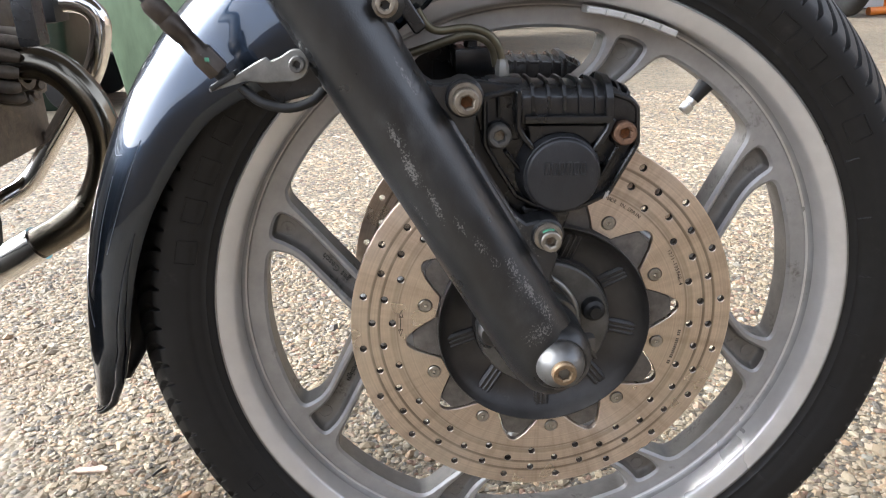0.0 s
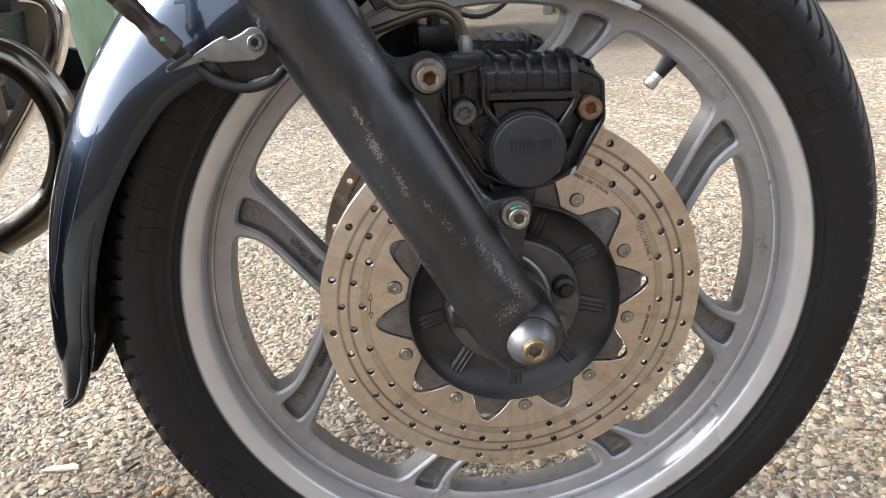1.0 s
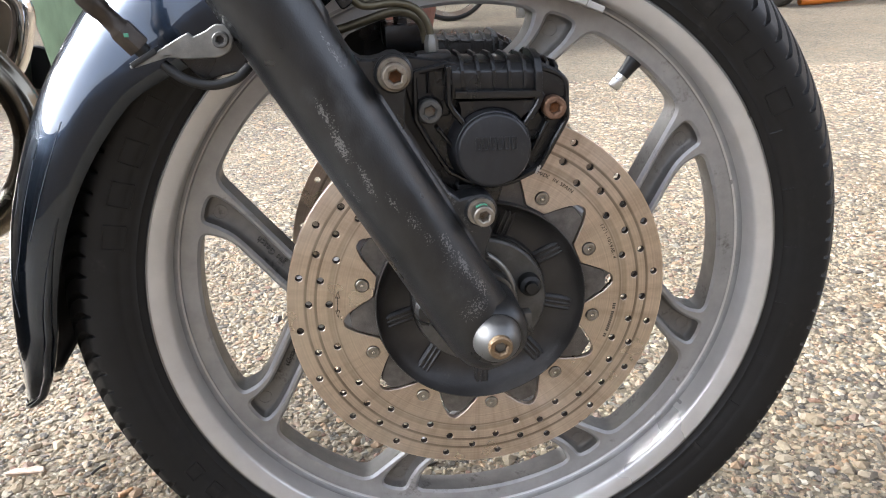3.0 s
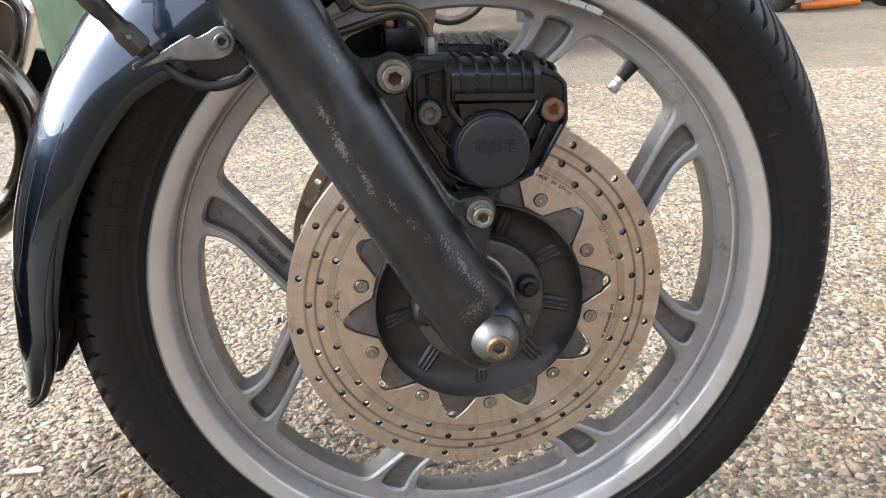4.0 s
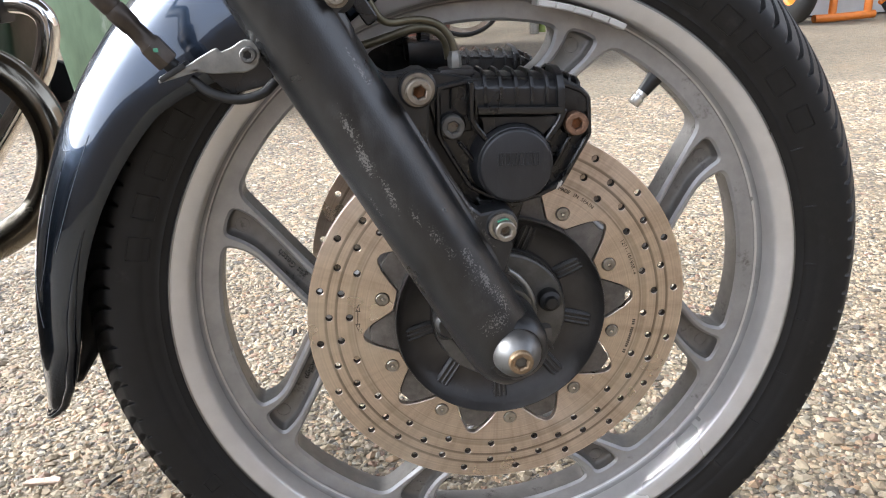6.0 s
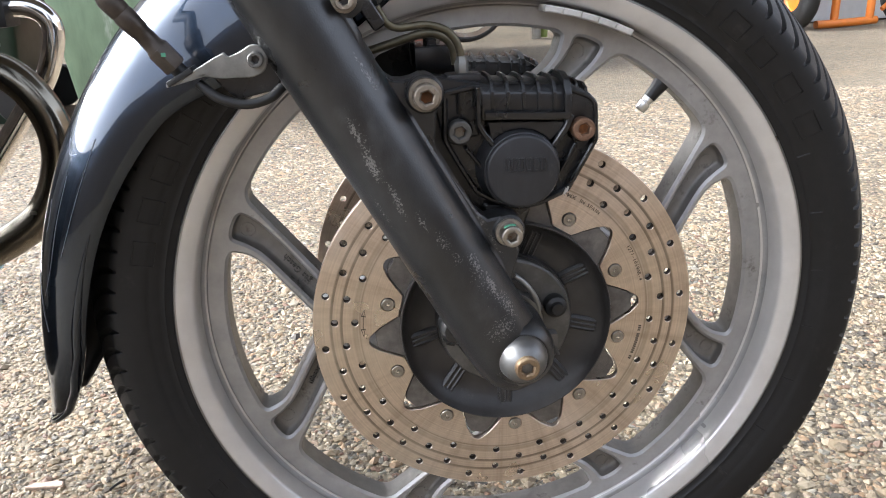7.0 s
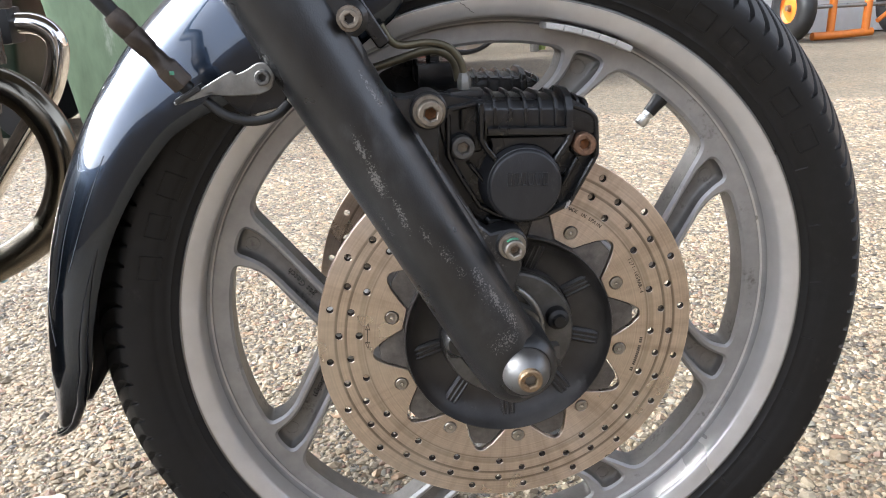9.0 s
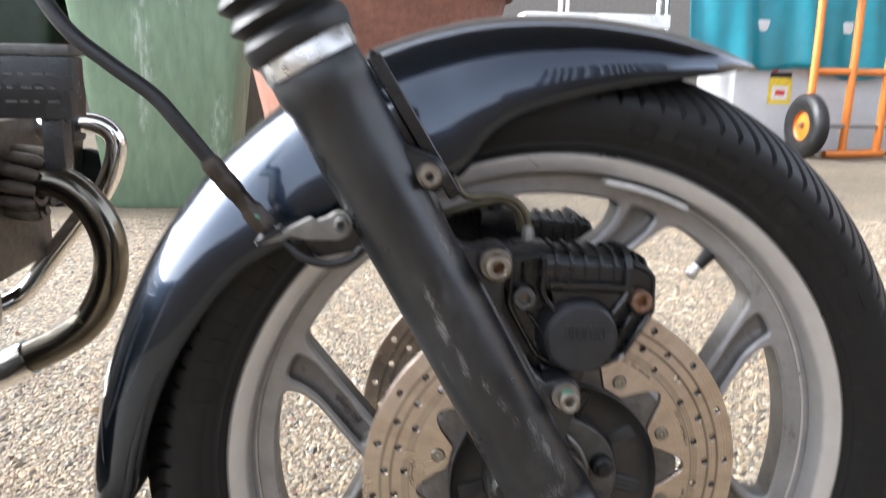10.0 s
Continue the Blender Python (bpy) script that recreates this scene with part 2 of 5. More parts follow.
def disc_steel():
    """Brake ring: machined rings round the axle, brown wear bands, a matte collar inside."""
    m = shade("drilled_brake_steel", (0.62, 0.525, 0.435), 0.33, 0.9, 0.07, 160, 14, 0.0)
    nodes, links = m.node_tree.nodes, m.node_tree.links
    p = nodes["Principled BSDF"]
    co = next(n for n in nodes if n.type == "TEX_COORD")
    sep = nodes.new("ShaderNodeSeparateXYZ")
    links.new(co.outputs["Object"], sep.inputs["Vector"])
    comb = nodes.new("ShaderNodeCombineXYZ")
    links.new(sep.outputs["X"], comb.inputs["X"])
    rise = nodes.new("ShaderNodeMath")
    rise.operation = "SUBTRACT"
    rise.inputs[1].default_value = 0.325
    links.new(sep.outputs["Z"], rise.inputs[0])
    links.new(rise.outputs[0], comb.inputs["Y"])
    length = nodes.new("ShaderNodeVectorMath")
    length.operation = "LENGTH"
    links.new(comb.outputs["Vector"], length.inputs[0])
    ring = nodes.new("ShaderNodeTexNoise")
    ring.noise_dimensions = "1D"
    ring.inputs["Scale"].default_value, ring.inputs["Detail"].default_value = 900, 4
    links.new(length.outputs["Value"], ring.inputs["W"])
    bump = nodes.new("ShaderNodeBump")
    bump.inputs["Strength"].default_value, bump.inputs["Distance"].default_value = 0.22, 0.0006
    links.new(ring.outputs["Fac"], bump.inputs["Height"])
    links.new(bump.outputs["Normal"], p.inputs["Normal"])
    turned_way = nodes.new("ShaderNodeTangent")
    turned_way.direction_type, turned_way.axis = "RADIAL", "Y"
    links.new(turned_way.outputs["Tangent"], p.inputs["Tangent"])
    p.inputs["Anisotropic"].default_value, p.inputs["Anisotropic Rotation"].default_value = 0.8, 0.25
    ramp = nodes.new("ShaderNodeValToRGB")
    reach = nodes.new("ShaderNodeMapRange")
    reach.inputs["From Min"].default_value, reach.inputs["From Max"].default_value = 0.08, 0.1425
    links.new(length.outputs["Value"], reach.inputs["Value"])
    links.new(reach.outputs["Result"], ramp.inputs["Fac"])
    fine = nodes.new("ShaderNodeMapRange")
    fine.inputs["From Min"].default_value, fine.inputs["From Max"].default_value = 0.32, 0.68
    fine.inputs["To Min"].default_value, fine.inputs["To Max"].default_value = 0.90, 1.06
    links.new(ring.outputs["Fac"], fine.inputs["Value"])
    stops = [(0.0, 0.95), (0.44, 0.95), (0.455, 0.50), (0.47, 0.8), (0.53, 0.72), (0.545, 0.98), (0.65, 0.95), (0.66, 0.34), (0.68, 0.46), (0.695, 0.98), (0.77, 0.95), (0.78, 0.36), (0.80, 0.48), (0.815, 1.0), (0.97, 0.98), (1.0, 1.1)]
    while len(ramp.color_ramp.elements) < len(stops):
        ramp.color_ramp.elements.new(0.5)
    for el, (at, v) in zip(ramp.color_ramp.elements, stops):
        el.position = at
        el.color = (v, v * (0.985 if v < 0.8 else 1), v * (0.95 if v < 0.8 else 1), 1)
    old = p.inputs["Base Color"].links[0].from_socket
    mix = nodes.new("ShaderNodeMix")
    mix.data_type, mix.blend_type = "RGBA", "MULTIPLY"
    mix.inputs["Factor"].default_value = 1
    links.new(old, mix.inputs[6])
    links.new(ramp.outputs["Color"], mix.inputs[7])
    rings = nodes.new("ShaderNodeVectorMath")
    rings.operation = "SCALE"
    links.new(mix.outputs[2], rings.inputs[0])
    links.new(fine.outputs["Result"], rings.inputs["Scale"])
    # wiped brown film: streaks that run outward, and blotches
    way = nodes.new("ShaderNodeVectorMath")
    way.operation = "NORMALIZE"
    links.new(comb.outputs["Vector"], way.inputs[0])
    film = rings.outputs["Vector"]
    for source, scale, low, high, most, tone in ((way.outputs["Vector"], 11.0, 0.46, 0.70, 0.42, (0.28, 0.205, 0.145, 1)), (co.outputs["Object"], 34.0, 0.56, 0.76, 0.40, (0.27, 0.185, 0.13, 1)), (co.outputs["Object"], 9.0, 0.50, 0.66, 0.40, (0.60, 0.55, 0.48, 1))):
        patch = nodes.new("ShaderNodeTexNoise")
        patch.inputs["Scale"].default_value, patch.inputs["Detail"].default_value, patch.inputs["Roughness"].default_value = scale, 6, 0.62
        links.new(source, patch.inputs["Vector"])
        share = nodes.new("ShaderNodeMapRange")
        share.inputs["From Min"].default_value, share.inputs["From Max"].default_value, share.inputs["To Max"].default_value = low, high, most
        links.new(patch.outputs["Fac"], share.inputs["Value"])
        over = nodes.new("ShaderNodeMix")
        over.data_type = "RGBA"
        links.new(share.outputs["Result"], over.inputs["Factor"])
        links.new(film, over.inputs[6])
        over.inputs[7].default_value = tone
        film = over.outputs[2]
    links.new(film, p.inputs["Base Color"])
    return m


DISC = disc_steel()


def pebble_ground(name, own_stones):
    """Exposed aggregate: pale buff cement crowded with small rounded stones."""
    m = bpy.data.materials.new(name)
    m.use_nodes = True
    nodes, links = m.node_tree.nodes, m.node_tree.links
    p = nodes["Principled BSDF"]
    p.inputs["Roughness"].default_value = 0.75
    co = nodes.new("ShaderNodeTexCoord")
    ramp = nodes.new("ShaderNodeValToRGB")
    tones = [(0.0, (0.075, 0.066, 0.055)), (0.08, (0.105, 0.090, 0.070)), (0.20, (0.140, 0.115, 0.081)), (0.32, (0.288, 0.225, 0.144)), (0.42, (0.237, 0.193, 0.135)), (0.50, (0.307, 0.198, 0.113)), (0.58, (0.353, 0.290, 0.194)), (0.70, (0.265, 0.230, 0.171)), (0.82, (0.391, 0.331, 0.234)), (0.89, (0.186, 0.106, 0.068)), (0.94, (0.145, 0.138, 0.118)), (1.0, (0.465, 0.423, 0.333))]
    while len(ramp.color_ramp.elements) < len(tones):
        ramp.color_ramp.elements.new(0.5)
    for el, (at, c) in zip(ramp.color_ramp.elements, tones):
        el.position, el.color = at, (*[m + (v - m) * 1.05 for v, m in zip(c, (0.285, 0.232, 0.162))], 1)
    wide = nodes.new("ShaderNodeTexNoise")
    wide.inputs["Scale"].default_value, wide.inputs["Detail"].default_value = 2.2, 5
    links.new(co.outputs["Object"], wide.inputs["Vector"])
    wash = nodes.new("ShaderNodeMapRange")
    wash.inputs["From Min"].default_value, wash.inputs["From Max"].default_value = 0.3, 0.7
    wash.inputs["To Min"].default_value, wash.inputs["To Max"].default_value = (0.63, 0.88) if own_stones else (0.43, 0.63)
    links.new(wide.outputs["Fac"], wash.inputs["Value"])
    grain = nodes.new("ShaderNodeTexNoise")
    grain.inputs["Scale"].default_value, grain.inputs["Detail"].default_value = 500, 3
    links.new(co.outputs["Object"], grain.inputs["Vector"])
    bump = nodes.new("ShaderNodeBump")
    if own_stones:
        geo = nodes.new("ShaderNodeNewGeometry")
        links.new(geo.outputs["Random Per Island"], ramp.inputs["Fac"])
        colour = ramp.outputs["Color"]
        bump.inputs["Strength"].default_value, bump.inputs["Distance"].default_value = 0.2, 0.001
        links.new(grain.outputs["Fac"], bump.inputs["Height"])
    else:
        cell = nodes.new("ShaderNodeTexVoronoi")
        cell.inputs["Scale"].default_value, cell.inputs["Randomness"].default_value = 115, 1.0
        links.new(co.outputs["Object"], cell.inputs["Vector"])
        pick = nodes.new("ShaderNodeSeparateColor")
        links.new(cell.outputs["Color"], pick.inputs["Color"])
        links.new(pick.outputs["Red"], ramp.inputs["Fac"])
        gap = nodes.new("ShaderNodeMapRange")
        gap.inputs["From Min"].default_value, gap.inputs["From Max"].default_value = 0.35, 0.75
        links.new(cell.outputs["Distance"], gap.inputs["Value"])
        mortar = nodes.new("ShaderNodeMix")
        mortar.data_type = "RGBA"
        links.new(gap.outputs["Result"], mortar.inputs["Factor"])
        links.new(ramp.outputs["Color"], mortar.inputs[6])
        mortar.inputs[7].default_value = (0.27, 0.222, 0.148, 1)
        # patches of leaf stain and worn cement between the sizes of a stone and of a slab
        patch = nodes.new("ShaderNodeTexNoise")
        patch.inputs["Scale"].default_value, patch.inputs["Detail"].default_value, patch.inputs["Roughness"].default_value = 26, 6, 0.75
        links.new(co.outputs["Object"], patch.inputs["Vector"])
        level = nodes.new("ShaderNodeMapRange")
        level.inputs["From Min"].default_value, level.inputs["From Max"].default_value = 0.36, 0.64
        level.inputs["To Min"].default_value, level.inputs["To Max"].default_value = 0.66, 1.18
        links.new(patch.outputs["Fac"], level.inputs["Value"])
        worn = nodes.new("ShaderNodeVectorMath")
        worn.operation = "SCALE"
        links.new(mortar.outputs[2], worn.inputs[0])
        links.new(level.outputs["Result"], worn.inputs["Scale"])
        colour = worn.outputs["Vector"]
        bump.invert = True
        bump.inputs["Strength"].default_value, bump.inputs["Distance"].default_value = 0.8, 0.004
        links.new(cell.outputs["Distance"], bump.inputs["Height"])
    tint = nodes.new("ShaderNodeVectorMath")
    tint.operation = "SCALE"
    links.new(colour, tint.inputs[0])
    links.new(wash.outputs["Result"], tint.inputs["Scale"])
    leaf = nodes.new("ShaderNodeTexNoise")
    leaf.inputs["Scale"].default_value, leaf.inputs["Detail"].default_value, leaf.inputs["Roughness"].default_value = 3.2, 7, 0.7
    links.new(co.outputs["Object"], leaf.inputs["Vector"])
    cover = nodes.new("ShaderNodeMapRange")
    cover.inputs["From Min"].default_value, cover.inputs["From Max"].default_value = 0.52, 0.74
    cover.inputs["To Max"].default_value = 0.55
    links.new(leaf.outputs["Fac"], cover.inputs["Value"])
    stained = nodes.new("ShaderNodeMix")
    stained.data_type = "RGBA"
    links.new(cover.outputs["Result"], stained.inputs["Factor"])
    links.new(tint.outputs["Vector"], stained.inputs[6])
    stained.inputs[7].default_value = (0.17, 0.118, 0.066, 1)
    links.new(stained.outputs[2], p.inputs["Base Color"])
    links.new(bump.outputs["Normal"], p.inputs["Normal"])
    return m


GROUND = pebble_ground("aggregate_concrete", False)
PEBBLE = pebble_ground("loose_pebble_face", True)


# ---- mesh helpers ----
def mesh_of(name, verts, faces, material, angle=38):
    me = bpy.data.meshes.new(name)
    me.from_pydata([tuple(v) for v in verts], [], faces)
    me.validate()
    bm = bmesh.new()
    bm.from_mesh(me)
    bmesh.ops.recalc_face_normals(bm, faces=bm.faces)
    bm.to_mesh(me)
    bm.free()
    me.polygons.foreach_set("use_smooth", [True] * len(me.polygons))
    me.set_sharp_from_angle(angle=radians(angle))
    me.materials.append(material)
    return me


class Shape:
    """Vertices and faces that are gathered into one mesh."""

    def __init__(self):
        self.v, self.f = [], []

    def add(self, verts, faces):
        n = len(self.v)
        self.v += [Vector(v) for v in verts]
        self.f += [tuple(i + n for i in f) for f in faces]
        return self

    def moved(self, m):
        self.v = [m @ v for v in self.v]
        return self

    def join(self, other):
        return self.add(other.v, other.f)


def thing(name, label, category, at=(0, 0, 0), group="", kind=""):
    ob = new(name)
    ob.location = at
    ob.empty_display_size = 0.05
    return tagged(ob, label, category, group, kind)


def stands(ob):
    """The place of an object in the world, through its parents."""
    return ob.matrix_basis if ob.parent is None else stands(ob.parent) @ ob.matrix_parent_inverse @ ob.matrix_basis


def part(name, shape, material, parent=None, label="", angle=38):
    me = mesh_of(name, shape.v, shape.f, material, angle)
    ob = new(name, me)
    if parent is not None:
        ob.parent = parent
        ob.matrix_parent_inverse = stands(parent).inverted()
    if label:
        ob["label"] = label
    return ob


def ring(cx, cz, r, n=32, start=0.0):
    return [(cx + r * math.cos(start + 2 * math.pi * k / n), cz + r * math.sin(start + 2 * math.pi * k / n)) for k in range(n)]


def area2(loop):
    return sum(a[0] * b[1] - b[0] * a[1] for a, b in zip(loop, loop[1:] + loop[:1]))


def rounded(corners, radius, n=4):
    """A closed outline with its corners rounded; a corner may carry its own radius as a third number."""
    out, count = [], len(corners)
    for k in range(count):
        p = Vector(corners[k][:2])
        r = corners[k][2] if len(corners[k]) > 2 else radius
        a, b = Vector(corners[k - 1][:2]) - p, Vector(corners[(k + 1) % count][:2]) - p
        d = min(r, 0.45 * a.length, 0.45 * b.length)
        p0, p1 = p + a.normalized() * d, p + b.normalized() * d
        for i in range(n + 1):
            t = i / n
            q = p0 * (1 - t) ** 2 + p * 2 * t * (1 - t) + p1 * t**2
            out.append((q.x, q.y))
    return out


def inward(loop, d):
    """The loop moved by d to its left side."""
    out, n = [], len(loop)
    for k in range(n):
        p, a, b = Vector(loop[k]), Vector(loop[k - 1]), Vector(loop[(k + 1) % n])
        u, w = (p - a), (b - p)
        u = u.normalized() if u.length > 1e-9 else w.normalized()
        w = w.normalized() if w.length > 1e-9 else u
        m = Vector((-u.y - w.y, u.x + w.x))
        m = m.normalized() if m.length > 1e-6 else Vector((-u.y, u.x))
        c = max(0.5, m.dot(Vector((-u.y, u.x))))
        q = p + m * (d / c)
        out.append((q.x, q.y))
    return out


def plate(outline, y0, y1, holes=(), bevel=0.0012, back=True):
    """A flat piece in the wheel's plane (x, z), from its near face y0 to its far face y1, with a chamfer on the near edges."""
    loops = [list(outline) if area2(list(outline)) > 0 else list(outline)[::-1]]
    loops += [list(h) if area2(list(h)) < 0 else list(h)[::-1] for h in holes]
    s, sign = Shape(), 1 if y1 > y0 else -1
    tops, verts, faces = [], [], []
    for loop in loops:
        n, base = len(loop), len(verts)
        top = inward(loop, bevel) if bevel else loop
        verts += [(x, y0, z) for x, z in top]
        verts += [(x, y0 + sign * bevel, z) for x, z in loop]
        verts += [(x, y1, z) for x, z in loop]
        for r in range(2 if bevel else 2):
            for k in range(n):
                j = (k + 1) % n
                faces.append((base + r * n + k, base + r * n + j, base + (r + 1) * n + j, base + (r + 1) * n + k))
        tops.append((base, top, loop))
    flat = [[Vector((x, z, 0)) for x, z in top] for _, top, _ in tops]
    index = [base + k for base, top, _ in tops for k in range(len(top))]
    offs = [len(top) for _, top, _ in tops]
    for tri in tessellate_polygon(flat):
        faces.append(tuple(index[i] for i in tri))
        if back:
            faces.append(tuple(index[i] + 2 * len_of(i, offs) for i in tri))
    return s.add(verts, faces)


def len_of(i, sizes):
    for n in sizes:
        if i < n:
            return n
        i -= n
    return 0


def lathe(profile, cx=0.0, cz=0.0, n=48, closed=False):
    """Turns a profile of (radius, y) about the line x = cx, z = cz."""
    verts, faces = [], []
    for k in range(n):
        c, s = math.cos(2 * math.pi * k / n), math.sin(2 * math.pi * k / n)
        verts += [(cx + r * c, y, cz + r * s) for r, y in profile]
    m = len(profile)
    for k in range(n):
        for i in range(m if closed else m - 1):
            j, k2 = (i + 1) % m, (k + 1) % n
            faces.append((k * m + i, k * m + j, k2 * m + j, k2 * m + i))
    return Shape().add(verts, faces)


def turned(profile, start, along, n=32):
    """Turns a profile of (radius, distance) about a line from start in the direction along."""
    along = Vector(along).normalized()
    return lathe(profile, n=n).moved(Matrix.Translation(start) @ Vector((0, 1, 0)).rotation_difference(along).to_matrix().to_4x4())


def smooth_path(points, steps=8):
    pts = [Vector(p) for p in points]
    pts = [pts[0] * 2 - pts[1]] + pts + [pts[-1] * 2 - pts[-2]]
    out = []
    for k in range(1, len(pts) - 2):
        a, b, c, d = pts[k - 1 : k + 3]
        for i in range(steps):
            t = i / steps
            out.append(0.5 * ((2 * b) + (c - a) * t + (2 * a - 5 * b + 4 * c - d) * t * t + (3 * b - a - 3 * c + d) * t**3))
    return out + [pts[-2]]


def tube(points, radius, n=16, steps=8, smooth=True):
    """A round bar along a path; radius is one number or one for each point of the path as given."""
    path = smooth_path(points, steps) if smooth else [Vector(p) for p in points]
    if isinstance(radius, (int, float)):
        radii = [radius] * len(path)
    else:
        radii = list(np.interp(np.linspace(0, len(radius) - 1, len(path)), range(len(radius)), radius))
    verts, faces, side = [], [], None
    for k, p in enumerate(path):
        d = (path[min(k + 1, len(path) - 1)] - path[max(k - 1, 0)]).normalized()
        if side is None:
            side = d.orthogonal().normalized()
        side = (side - d * side.dot(d)).normalized()
        up = d.cross(side)
        verts += [p + (side * math.cos(2 * math.pi * i / n) + up * math.sin(2 * math.pi * i / n)) * radii[k] for i in range(n)]
    for k in range(len(path) - 1):
        faces += [(k * n + i, k * n + (i + 1) % n, (k + 1) * n + (i + 1) % n, (k + 1) * n + i) for i in range(n)]
    faces += [tuple(range(n)), tuple(range((len(path) - 1) * n, len(path) * n))]
    return Shape().add(verts, faces)


def block(x0, x1, y0, y1, z0, z1, bevel=0.002):
    """A box with its edges broken."""
    bm = bmesh.new()
    bmesh.ops.create_cube(bm, size=1, matrix=Matrix.Translation(((x0 + x1) / 2, (y0 + y1) / 2, (z0 + z1) / 2)) @ Matrix.Diagonal((x1 - x0, y1 - y0, z1 - z0, 1)))
    if bevel:
        bmesh.ops.bevel(bm, geom=list(bm.edges), offset=bevel, segments=2, affect="EDGES", profile=0.7)
    bm.verts.index_update()
    s = Shape().add([v.co.copy() for v in bm.verts], [[v.index for v in f.verts] for f in bm.faces])
    bm.free()
    return s


def softened(shape, offset, least=30):
    """The same solid with its sharp edges broken."""
    bm = bmesh.new()
    vs = [bm.verts.new(v) for v in shape.v]
    for f in shape.f:
        bm.faces.new([vs[i] for i in f])
    bmesh.ops.remove_doubles(bm, verts=bm.verts, dist=1e-6)
    bmesh.ops.recalc_face_normals(bm, faces=bm.faces)
    sharp = [e for e in bm.edges if len(e.link_faces) == 2 and e.calc_face_angle(0) > radians(least)]
    bmesh.ops.bevel(bm, geom=sharp, offset=offset, segments=2, affect="EDGES", profile=0.6)
    bm.verts.index_update()
    s = Shape().add([v.co.copy() for v in bm.verts], [[v.index for v in f.verts] for f in bm.faces])
    bm.free()
    return s


def bar_x(profile, x0, x1, fall=0.0, offset=0.0008):
    """A bar along x with a section in y and z, whose height falls by so much for each metre of x."""
    n = len(profile)
    verts = [(x, y, z - fall * x) for x in (x0, x1) for y, z in profile]
    faces = [tuple(range(n)), tuple(range(n, 2 * n))] + [(i, (i + 1) % n, n + (i + 1) % n, n + i) for i in range(n)]
    return softened(Shape().add(verts, faces), offset)


def letters(words, size, depth=0.0003):
    """Flat raised lettering in the built-in font, lying in x and z and facing -y, middled on the origin."""
    data = bpy.data.curves.new("lettering", "FONT")
    data.body, data.size, data.extrude = words, size, depth
    data.align_x, data.align_y = "CENTER", "CENTER"
    data.resolution_u = 3
    ob = new("lettering", data)
    bpy.context.view_layer.update()
    me = bpy.data.meshes.new_from_object(ob.evaluated_get(bpy.context.evaluated_depsgraph_get()))
    s = Shape().add([Vector((v.co.x, -v.co.z, v.co.y)) for v in me.vertices], [tuple(p.vertices) for p in me.polygons])
    bpy.data.objects.remove(ob)
    bpy.data.curves.remove(data)
    bpy.data.meshes.remove(me)
    return s


def on_arc(words, size, radius, middle, y, outward=True, depth=0.0003, pitch=0.72):
    """Lettering round the axle, at a radius, its middle at an angle in degrees, read with its feet to the axle."""
    s = Shape()
    step = math.degrees(size * pitch / radius)
    for k, c in enumerate(words):
        if c == " ":
            continue
        off = (k - (len(words) - 1) / 2) * step
        ang = middle - off if outward else middle + off
        turn = radians(ang - 90) if outward else radians(ang + 90)
        s.join(letters(c, size, depth).moved(Matrix.Translation((radius * math.cos(radians(ang)), y, AXLE + radius * math.sin(radians(ang)))) @ Matrix.Rotation(-turn, 4, "Y")))
    return s


AXLE = 0.325

# ---- ground and shelter ----
FLOOR = 0.0140
ground = part("ground", Shape().add([(-60, -60, 0), (60, -60, 0), (60, 60, 0), (-60, 60, 0)], [(0, 1, 2, 3)]), GROUND)
tagged(ground, "buff exposed aggregate concrete floor of small rounded stones", "ground", kind="structure")

# ---- the motorcycle ----
bike = thing("motorcycle", "midnight blue touring motorcycle with silver cast wheel, standing on aggregate concrete", "motorcycle")


